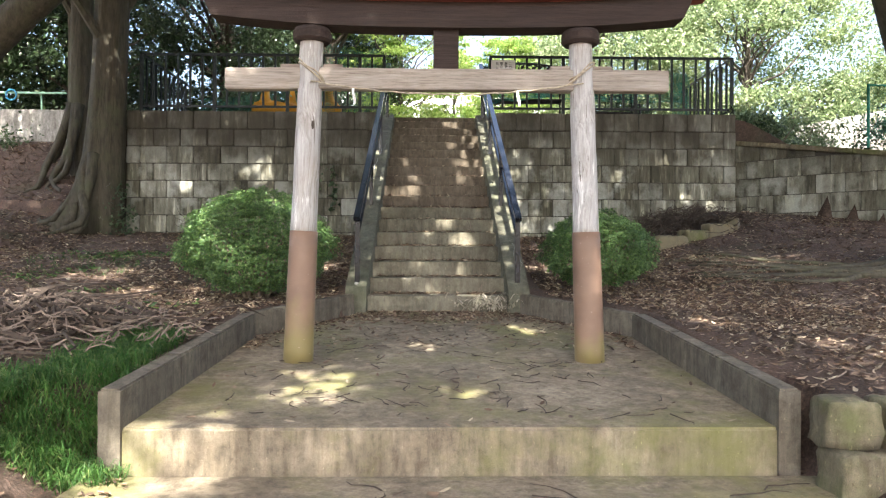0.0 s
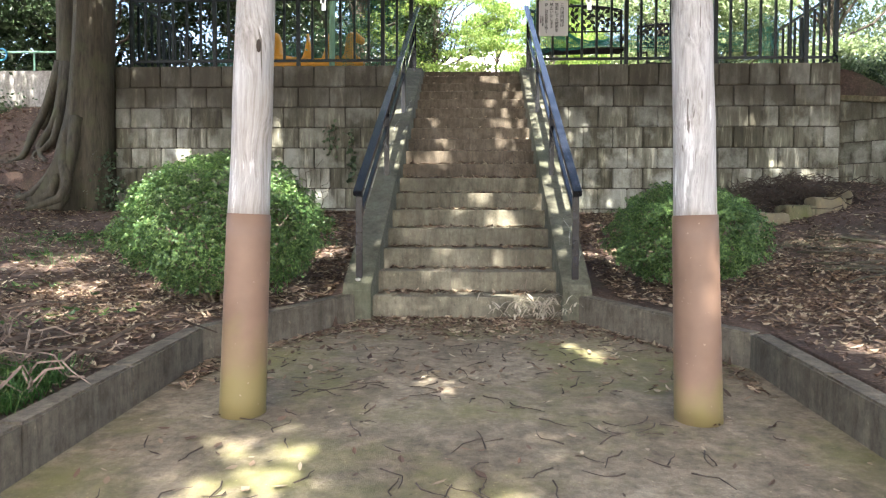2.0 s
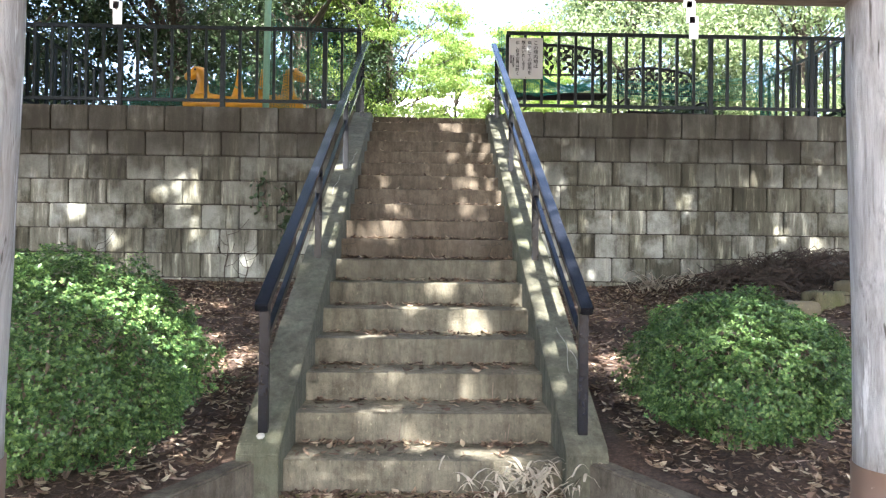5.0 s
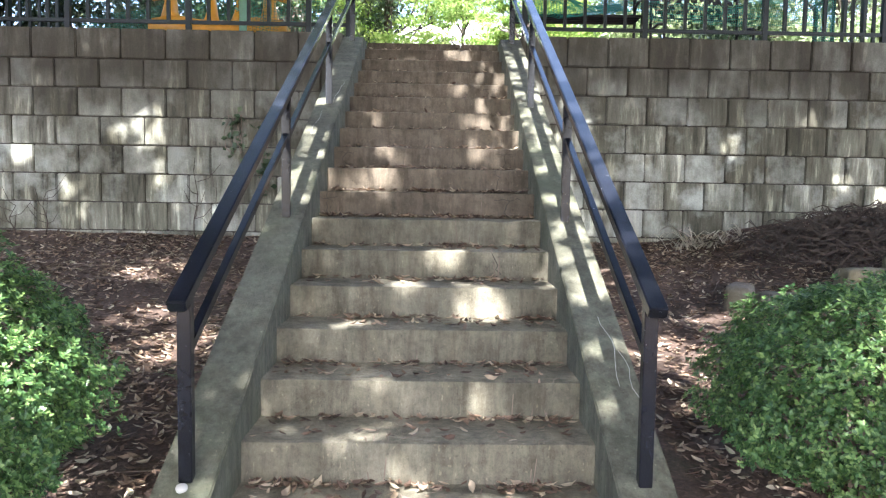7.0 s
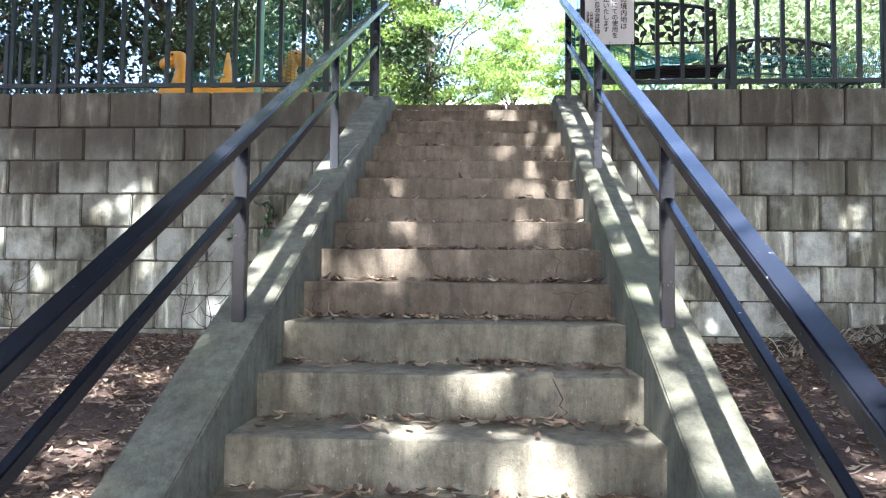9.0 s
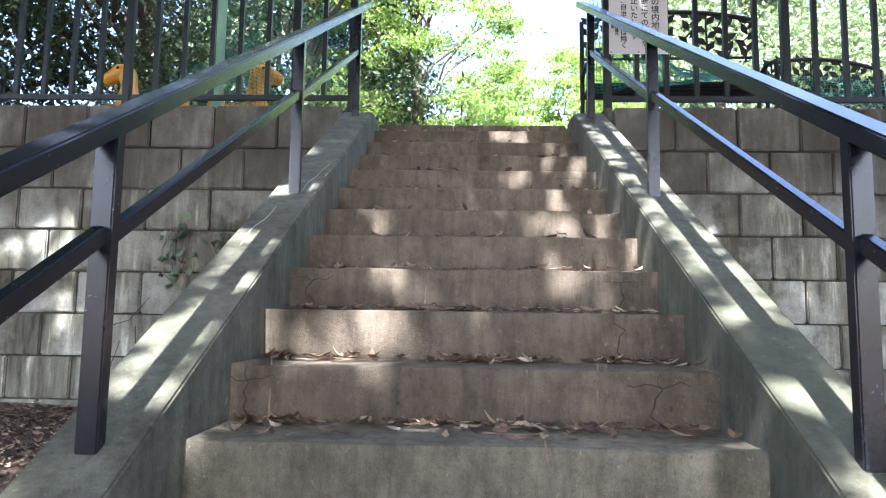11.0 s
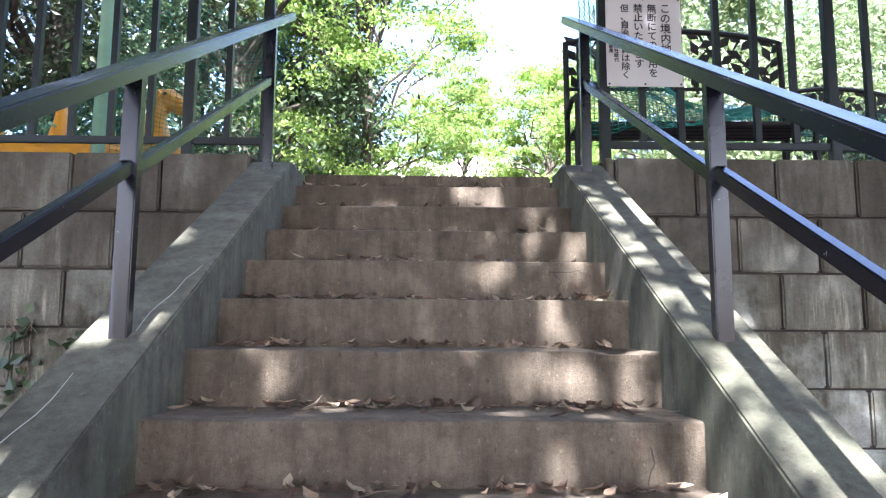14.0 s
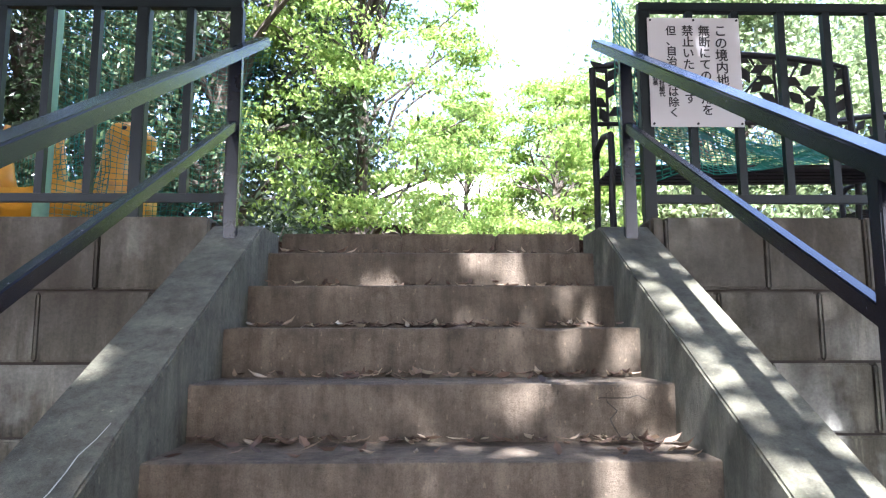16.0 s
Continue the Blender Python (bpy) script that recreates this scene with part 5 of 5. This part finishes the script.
def litter_spots(rnd, n, x0, x1, y0, y1, keep):
    out = []
    while len(out) < n:
        x, y = rnd.uniform(x0, x1), rnd.uniform(y0, y1)
        if rnd.random() < keep(x, y):
            out.append((x, y, on_walk(x, y)))
    return out


def bank_density(x, y):
    inner = 1.75 if y < 3.35 and x < 0 else 2.03 if y < 6.05 else max(1.2, 2.03 - (y - 6.05) * 0.62)
    if abs(x) < inner or y > 13.15:
        return 0.0
    edge = 13.3 - (x - 5.9)
    if x > 6.0 and y > edge - 0.1:
        return 0.0
    near = 1.0 if y < 9 else 0.7
    return near * (0.55 + 0.45 * noise.noise((x * 0.8, y * 0.8, 5))) * (0.55 if x < -2 and y < 5.5 else 1.0)


rnd = random.Random(71)
scatter("leaf_litter", "brown fallen leaves covering the bank", "fallen leaves", litter_spots(rnd, 42000, -7.5, 7.5, 1.2, 13.1, bank_density), MAT_LITTER, 0.032, rnd, 0.6)
scatter("leaf_litter", "deep brown litter of leaves beside the stairs", "fallen leaves", litter_spots(rnd, 15000, -4.2, 4.2, 5.0, 13.1, bank_density), MAT_LITTER, 0.03, rnd, 0.9)
scatter("leaf_litter", "dry brown leaves drifted against the lowest step and kerbs", "fallen leaves",
        litter_spots(rnd, 2400, -1.8, 1.75, 5.5, 7.48, lambda x, y: 0 if abs(x + 0.03) > (1.78 - max(0, y - 6.05) * 0.66) - 0.04 else min(1, 0.04 + 1.0 * max(0, y - 6.55) ** 1.5 + (0.5 if abs(x) > 1.62 - max(0, y - 6.05) * 0.65 else 0))), MAT_LITTER, 0.03, rnd, 0.7)
scatter("leaf_litter", "few pale leaves scattered on the platform", "fallen leaves", litter_spots(rnd, 190, -1.75, 1.75, 3.45, 6.6, lambda x, y: 1), MAT_LITTER, 0.032, rnd)
scatter("leaf_litter", "few pale leaves and twigs on the lower apron", "fallen leaves", litter_spots(rnd, 40, -1.9, 1.9, 1.0, 3.3, lambda x, y: 1), MAT_LITTER, 0.042, rnd)


def far_bank(x, y):
    return 0.75 + 0.25 * noise.noise((x * 0.7, y * 0.7, 6)) if x < WALL_L - 0.15 and abs(y - 15.97) > 0.15 else 0.0


scatter("leaf_litter", "brown fallen leaves on the bank behind the rooted tree", "fallen leaves", litter_spots(rnd, 9000, -12.5, -6.0, 8.0, 15.8, far_bank), MAT_LITTER, 0.04, rnd, 0.6)


def step_density(x, y):
    n, f = divmod((y - FIRST) / GOING, 1)
    much = 1.0 if n < 3 else 0.8 if n < 9 else 0.5
    return (much * (0.18 + 0.82 * (f > 0.72)) if f > 0.08 else 0.05) * (0.45 + 0.55 * (noise.noise((x * 2, n * 5.3, 2)) > -0.05))


scatter("leaf_litter", "dry leaves lying along the backs of the steps", "fallen leaves", litter_spots(rnd, 2300, STAIR_L + 0.04, STAIR_R - 0.04, 7.52, 13.6, step_density), MAT_LITTER, 0.031, rnd, 0.8)
scatter("leaf_litter", "green sprigs and weeds among the litter", "weeds", litter_spots(rnd, 900, -6.5, -2.2, 4.5, 11.0, lambda x, y: max(0, noise.noise((x * 0.9, y * 0.9, 8)) - 0.12) * 2), MAT_LEAF_SHRUB, 0.045, rnd, 0.9)


def twigs(name, label, spots, length, r, seed, hump=0.0, mat=MAT_TWIG):
    rnd = random.Random(seed)
    bm_v, bm_f = [], []
    for x, y, z in spots:
        a, ln = rnd.uniform(0, math.tau), length * rnd.uniform(0.35, 1.3)
        pts = []
        for k in range(5):
            pts.append(Vector((x, y, z + 0.012 + rnd.random() * hump)))
            a += rnd.gauss(0, 0.45)
            x, y = x + math.cos(a) * ln / 4, y + math.sin(a) * ln / 4
            if hump == 0:
                z = on_walk(x, y)
        i0 = len(bm_v)
        for k, p in enumerate(pts):
            q = r * (1 - k * 0.16)
            bm_v.extend((p + Vector((q, 0, -q * 0.6)), p + Vector((-q, 0, -q * 0.6)), p + Vector((0, q, -q * 0.3)), p + Vector((0, 0, q))))
        for k in range(4):
            for s0, s1 in ((0, 2), (2, 3), (3, 0), (1, 3), (2, 1)):
                bm_f.append((i0 + 4 * k + s0, i0 + 4 * k + s1, i0 + 4 * k + 4 + s1, i0 + 4 * k + 4 + s0))
    ob = from_arrays(name, bm_v, bm_f, mat)
    tagged(ob, label, "twigs", kind="stuff")


twigs("fallen_twigs", "thin dark twigs scattered over the platform", litter_spots(rnd, 170, -1.6, 1.5, 3.6, 6.9, lambda x, y: 1), 0.2, 0.0045, 1, 0.0, MAT_DARK_TWIG)
twigs("fallen_twigs", "thin dark twigs scattered on the lower apron", litter_spots(rnd, 26, -1.5, 1.9, 2.2, 3.25, lambda x, y: 1), 0.35, 0.006, 2, 0.0, MAT_DARK_TWIG)
twigs("fallen_twigs", "dead twigs strewn over the leafy bank", litter_spots(rnd, 420, -6.5, 6.5, 3.5, 12.8, bank_density), 0.5, 0.007, 3)
twigs("fallen_twigs", "fine twigs lying on the steps", litter_spots(rnd, 70, STAIR_L + 0.1, STAIR_R - 0.15, 7.55, 11, step_density), 0.16, 0.0035, 4)


def heap(n, cx, cy, rx, ry, top, seed):
    r = random.Random(seed)
    out = []
    for _ in range(n):
        x, y = r.gauss(0, 0.5), r.gauss(0, 0.5)
        out.append((cx + x * rx, cy + y * ry, ground_z(cx + x * rx, cy + y * ry) + top * r.random() * math.exp(-(x * x + y * y))))
    return out


twigs("twig_heap", "heap of dead grey twigs beside the grass", heap(330, -3.3, 4.9, 1.1, 0.7, 0.3, 5), 0.5, 0.007, 5, 0.14)
twigs("twig_heap", "thick dark dead branches on the heap beside the grass", heap(120, -3.4, 4.9, 1.0, 0.6, 0.3, 15), 0.9, 0.015, 15, 0.16, MAT_DARK_TWIG)
twigs("twig_heap", "heap of dead brown twigs inside the kerb stones", heap(520, 4.2, 11.6, 1.1, 0.75, 0.34, 6), 0.5, 0.008, 6, 0.15, MAT_DARK_TWIG)


def dry_blades(spots, length, width, seed, label):
    """Limp bleached blades, arched over and pointing every way."""
    r = random.Random(seed)
    verts, faces = [], []
    for x, y, z in spots:
        a, ln = r.uniform(0, math.tau), length * r.uniform(0.5, 1.3)
        d, side = Vector((math.cos(a), math.sin(a), 0)), Vector((-math.sin(a), math.cos(a), 0))
        i, w, h = len(verts), width * r.uniform(0.6, 1.3), r.uniform(0.3, 0.9)
        for k in range(5):
            u = k / 4
            p = Vector((x, y, z)) + d * ln * u * (1.1 - 0.3 * h) + Vector((0, 0, ln * h * (1.9 * u - 1.75 * u * u)))
            ww = w * (0.5 + 1.2 * u * (1 - u) * 2) * (1.02 - u)
            verts += [p - side * ww, p + side * ww]
        faces += [(i + 2 * k, i + 2 * k + 1, i + 2 * k + 3, i + 2 * k + 2) for k in range(4)]
    tagged(from_arrays("dead_weeds", verts, faces, MAT_STRAW), label, "dead weeds", kind="stuff")


dry_blades([(x, min(y, 7.46), platform_z(7.4) + 0.02 + 0.16 * random.Random(k).random()) for k, (x, y, z) in enumerate(heap(120, 0.55, 7.38, 0.34, 0.1, 0.1, 7))], 0.17, 0.011, 7, "bleached limp weed stalks at the foot of the steps")
dry_blades(heap(70, 2.95, 12.6, 0.25, 0.18, 0.06, 8), 0.42, 0.014, 8, "pale dried grass tuft below the wall")
dry_blades(heap(30, 3.45, 12.65, 0.15, 0.12, 0.05, 9), 0.35, 0.014, 9, "pale dried grass tuft below the wall")

# surface roots on the bank below the leaning tree
for k in range(8):
    pts, x, y, a = [], 6.0, 7.7 + 0.15 * k, math.pi * (0.9 + 0.04 * k)
    for j in range(14):
        pts.append((x, y, ground_z(x, y) + 0.015))
        a += noise.noise((j * 0.5, k * 3.1, 0)) * 0.5
        x, y = x + math.cos(a) * 0.22, y + math.sin(a) * 0.22
    tagged(mesh_object("surface_root", tube(bmesh.new(), pts, [0.05 * (1 - j / 15) + 0.006 for j in range(14)], 7), MAT_BARK, True), "bare brown tree root snaking over the bank", "root", "roots on the bank")


# ---- grass ----
def grass(spots, length, seed, label):
    rnd = random.Random(seed)
    verts, faces = [], []
    for x, y, z in spots:
        for _ in range(7):
            a, ln = rnd.uniform(0, math.tau), length * rnd.uniform(0.5, 1.25)
            d, s = Vector((math.cos(a), math.sin(a), 0)), Vector((-math.sin(a), math.cos(a), 0)) * 0.0032
            p = Vector((x + rnd.gauss(0, 0.03), y + rnd.gauss(0, 0.03), z - 0.01))
            m = p + d * ln * 0.36 + Vector((0, 0, ln * 0.56))
            t = p + d * ln * 0.95 + Vector((0, 0, ln * rnd.uniform(0.15, 0.65)))
            i = len(verts)
            verts += [p - s, p + s, m + s * 0.8, m - s * 0.8, t]
            faces += [(i, i + 1, i + 2, i + 3), (i + 3, i + 2, i + 4)]
    ob = from_arrays("grass", verts, faces, MAT_GRASS)
    tagged(ob, label, "grass", kind="stuff")


def grass_here(x, y):
    edge = -2.08 if y > 3.35 else -1.86
    if x > edge:
        return 0
    return max(0, 0.75 + noise.noise((x * 1.1, y * 1.1, 3)) * 1.1 - max(0, y - 4.0) * (0.5 if x > -2.7 else 1.6) - max(0, -3.3 - x) * 0.3)


grass(litter_spots(rnd, 3000, -5.5, -1.86, 3.25, 6.2, grass_here), 0.17, 31, "tufts of green grass beside the kerb")
grass(litter_spots(rnd, 70, -6.2, -4.2, 8.5, 10.5, lambda x, y: 1), 0.13, 32, "small patch of weeds on the bank")


# ---- cracks in the concrete ----
def crack(pts, r, mat, label):
    tagged(mesh_object("crack", tube(bmesh.new(), pts, [r * (0.5 + 0.5 * math.sin(0.4 + 2.4 * k / max(1, len(pts) - 1))) for k in range(len(pts))], 4), mat), label, "crack", kind="structure")


for n, x, seed in ((8, 0.55, 1), (10, 0.62, 2), (11, 0.6, 3), (9, 0.5, 4), (10, -0.78, 5), (6, 0.4, 6), (8, -0.8, 7), (14, 0.55, 8)):
    y, z0 = FIRST + GOING * (n - 1) - 0.004, RISE * (n - 1)
    crack([(x + noise.noise((k * 0.7, seed * 3.3, 0)) * 0.07, y, z0 + RISE * k / 7 - 0.008) for k in range(8)], 0.0035, MAT_CRACK, "thin dark crack in the step front")
    if n in (10, 8, 14):
        crack([(x - 0.1 + 0.03 * k, y, z0 + RISE * 0.75 + noise.noise((k * 0.6, seed, 1)) * 0.03) for k in range(8)], 0.003, MAT_CRACK, "thin dark crack in the step front")
for x, y0, seed in ((0.9, 8.0, 1), (0.97, 7.75, 2), (-1.0, 10.6, 3), (-0.93, 11.3, 4)):
    crack([(x + noise.noise((k * 0.33, seed * 2.2, 0)) * 0.06, y0 + 0.06 * k, slope_z(y0 + 0.06 * k) - 0.0005) for k in range(9)], 0.002, MAT_WHITE_CRACK, "pale crack in the mossy stair side")


# ---- ferns and weeds along the wall foot ----
def build_fern(at, size, seed):
    r = random.Random(seed)
    e = empty("fern", at)
    tagged(e, "small green fern at the foot of the wall", "fern", "ferns along the wall")
    for k in range(7):
        a = k * 0.9 + r.random()
        d = Vector((math.cos(a), math.sin(a) * 0.6 - 0.3, 0))
        verts, faces = [], []
        for j in range(9):
            u = j / 9
            p = d * size * u + Vector((0, 0, size * (1.1 * u - 0.75 * u * u)))
            w = Vector((-d.y, d.x, 0)) * size * 0.22 * (1 - u * 0.85)
            i = len(verts)
            verts += [p, p + w + d * 0.02, p + d * size * 0.07, p - w + d * 0.02]
            faces += [(i, i + 1, i + 2), (i, i + 2, i + 3)]
        from_arrays("frond", verts, faces, MAT_LEAF_SHRUB, e)


for k, (x, y, s) in enumerate([(-3.1, 12.9, 0.28), (-3.3, 13.0, 0.2), (-2.6, 12.4, 0.18), (-1.5, 8.9, 0.16)]):
    build_fern((x, y, ground_z(x, y)), s, k)


# ---- bare sapling before the wall, mortar at a rail foot ----
def build_sapling(at, height, seed):
    r = random.Random(seed)
    e = empty("bare_sapling", at)
    tagged(e, "thin leafless sapling before the block wall", "sapling", "saplings before the wall")
    stem = [(0.03 * math.sin(k * 1.3 + seed), 0.02 * math.cos(k), -0.05 + height * k / 6) for k in range(7)]
    part("stem", tube(bmesh.new(), stem, [0.008 * (1 - k / 9) for k in range(7)], 6), MAT_DARK_TWIG, e, "", True)
    for k in range(7):
        b = Vector(stem[2 + k % 5])
        a, ln = r.uniform(0, math.tau), r.uniform(0.15, 0.32)
        d = Vector((math.cos(a), 0.4 * math.sin(a), 0))
        pts = [b, b + d * ln * 0.5 + Vector((0, 0, ln * 0.15)), b + d * ln * 0.8 + Vector((0, 0, ln * 0.5)), b + d * ln + Vector((0, 0, ln * 0.75))]
        part("twig", tube(bmesh.new(), pts, [0.004, 0.0035, 0.003, 0.002], 5), MAT_DARK_TWIG, e, "", True)


for k, (x, y, h) in enumerate([(-2.75, 12.9, 0.85), (-2.45, 12.75, 0.6), (-4.5, 12.95, 0.55), (-4.85, 12.9, 0.4)]):
    build_sapling((x, y, ground_z(x, y)), h, k + 3)

bm = bmesh.new()
bmesh.ops.create_icosphere(bm, subdivisions=3, radius=0.024)
for v in bm.verts:
    v.co *= 1 + 0.3 * noise.noise(v.co * 30)
    v.co.z *= 0.4
lump = mesh_object("mortar_patch", bm, MAT_WHITE_CRACK, True)
lump.matrix_basis = pose(-0.985, 7.45, slope_z(7.45) + 0.006, 28, 0, 0)
tagged(lump, "small pale mortar patch at the foot of the handrail post", "mortar", kind="structure")


# ---- bushes on the upper ground ----
def build_bush(at, r, count, seed, mat, label):
    rnd = random.Random(seed)
    e = empty("bush", at)
    tagged(e, label, "bush", "bushes on the upper ground")
    bm = bmesh.new()
    for k in range(7):
        a = k * 0.9
        tube(bm, [(0, 0, -0.1), (math.cos(a) * r * 0.3, math.sin(a) * r * 0.3, r * 0.5), (math.cos(a) * r * 0.7, math.sin(a) * r * 0.7, r)], [0.02, 0.014, 0.005], 5)
    part("branch", bm, MAT_TWIG, e)
    cl = [(Vector((rnd.gauss(0, 0.45) * r, rnd.gauss(0, 0.45) * r, abs(rnd.gauss(0.7, 0.35)) * r)), r * 0.5) for _ in range(22)]
    leaf_cloud("foliage", crown_points(rnd, cl, count // 22, 0.7), mat, 0.05, rnd, e, 0.2, 0.5, 1, 0.4)


build_bush((4.6, 16.2, UPPER - 0.05), 0.8, 2600, 1, MAT_LEAF_DARK, "dark green bush behind the benches")
build_bush((7.2, 15.6, 2.9), 0.7, 2200, 2, MAT_LEAF_MID, "sunlit low bush on the bank edge")
build_bush((8.8, 16.0, 2.8), 0.8, 2400, 3, MAT_LEAF_MID, "sunlit low bush on the bank edge")
build_bush((-1.9, 17.6, UPPER - 0.05), 0.7, 2200, 4, MAT_LEAF_DARK, "dark green bush behind the fence")
build_bush((-5.0, 18.0, UPPER - 0.05), 1.0, 2600, 5, MAT_LEAF_DARK, "dark green bush behind the fence")
build_bush((-9.8, 16.0, 2.5), 0.6, 1600, 6, MAT_LEAF_DARK, "dark green bush beside the garden wall")
build_bush((6.3, 13.75, 3.05), 0.35, 1000, 17, MAT_LEAF_MID, "sunlit low bush on the bank edge")
build_bush((6.8, 13.8, 2.85), 0.4, 1100, 18, MAT_LEAF_DARK, "dark low bush on the bank edge")
build_bush((6.5, 14.3, 3.1), 0.5, 1500, 7, MAT_LEAF_MID, "sunlit low bush on the bank edge")
build_bush((7.4, 14.6, 2.85), 0.6, 1700, 8, MAT_LEAF_MID, "sunlit low bush on the bank edge")
build_bush((10.2, 14.6, 2.8), 0.8, 2000, 9, MAT_LEAF_DARK, "dark bush behind the mesh fence")
# ---- the retaining wall, block by block ----
def build_wall():
    w = empty("wall_retaining", (0, WALL_Y, 1.0))
    tagged(w, "stained concrete block retaining wall with dark streaks", "wall", kind="structure")
    inv = w.matrix_world.inverted()
    for x0, x1 in ((WALL_L + 0.01, STAIR_L - SIDE_W + 0.01), (STAIR_R + SIDE_W - 0.01, WALL_R - 0.01)):
        core = part("wall_core", box(bmesh.new(), x0, x1, WALL_Y + 0.03, WALL_Y + 0.36, 0.4, WALL_TOP - 0.03), MAT_CRACK, w, "dark recessed joints")
        core.matrix_parent_inverse = inv
    rnd = random.Random(11)
    meshes = {}

    def block(length, height, proud):
        key = (round(length, 3), round(height, 3), proud)
        if key not in meshes:
            bm = box(bmesh.new(), 0.006, length - 0.006, -proud, 0.16, 0.007, height - 0.007, 0.011)
            me = bpy.data.meshes.new("block")
            bm.to_mesh(me)
            bm.free()
            me.materials.append(MAT_BLOCK)
            meshes[key] = me
        o = new("block", meshes[key])
        o.parent, o.matrix_parent_inverse = w, inv
        return o
    # cap course, then courses laid in half bond; the two wings have their own block length
    for x0, x1, pitch, joint in ((WALL_L, STAIR_L - SIDE_W, 0.522, -3.19), (STAIR_R + SIDE_W, WALL_R, 0.4845, 3.005)):
        z, row = WALL_TOP, 0
        while z > 0.6:
            h = 0.36 if row == 0 else 0.336
            z -= h
            first = joint + (pitch / 2 if row % 2 else 0.0)
            a = first - math.ceil((first - x0) / pitch) * pitch
            while a < x1 - 0.03:
                s, e = max(a, x0), min(a + pitch, x1)
                a += pitch
                if e - s > 0.05:
                    o = block(round(e - s, 3), h, 0.008 if row == 0 else rnd.choice((0.0, 0.004)))
                    o.location = (s, WALL_Y + rnd.uniform(-0.004, 0.004), z)
            row += 1


build_wall()


def build_side_wall():
    """The lower block wall that comes forward from the corner."""
    w = empty("wall_side", (6.0, 13.3, 1.2))
    tagged(w, "dark damp block wall below the neighbouring bank", "wall", kind="structure")
    inv = w.matrix_world.inverted()
    a, b = Vector((5.93, 13.3, 0)), Vector((10.4, 8.83, 0))
    d = (b - a).normalized()
    turn = math.degrees(math.atan2(d.y, d.x))
    L = (b - a).length
    m = pose(a.x, a.y, 0, 0, 0, turn)

    def top(s):
        return 2.84 - 0.17 * s
    core = extrude_poly(bmesh.new(), [(0, 0.3), (0, top(0) - 0.01), (L, top(L) - 0.01), (L, 0.3)], "y", 0.03, 0.3)
    core.transform(m)
    o = part("wall_core", core, MAT_CRACK, w, "dark recessed joints")
    o.matrix_parent_inverse = inv
    rnd = random.Random(5)
    for r in range(7):
        s = -0.25 * (r % 2)
        z0 = 2.84 - 0.345 * (r + 1)
        while s < L:
            lo, hi = max(0, s), min(L, s + 0.49)
            s += 0.497
            za, zb = min(z0 + 0.337, top(lo) - 0.004), min(z0 + 0.337, top(hi) - 0.004)
            if hi - lo < 0.08 or zb < z0 + 0.03:
                continue
            bm = extrude_poly(bmesh.new(), [(lo, z0 + 0.004), (lo, za), (hi, zb), (hi, z0 + 0.004)], "y", rnd.uniform(0.0, 0.006), 0.12, 0.008)
            bm.transform(m)
            o = part("block", bm, MAT_BLOCK, w)
            o.matrix_parent_inverse = inv
    for k in range(6):
        p, q = L * k / 6 + 0.004, L * (k + 1) / 6 - 0.004
        bm = extrude_poly(bmesh.new(), [(p, top(p)), (p, top(p) + 0.09), (q, top(q) + 0.09), (q, top(q))], "y", -0.05, 0.36, 0.012)
        bm.transform(m)
        o = part("coping_stone", bm, MAT_STONE, w)
        o.matrix_parent_inverse = inv


build_side_wall()
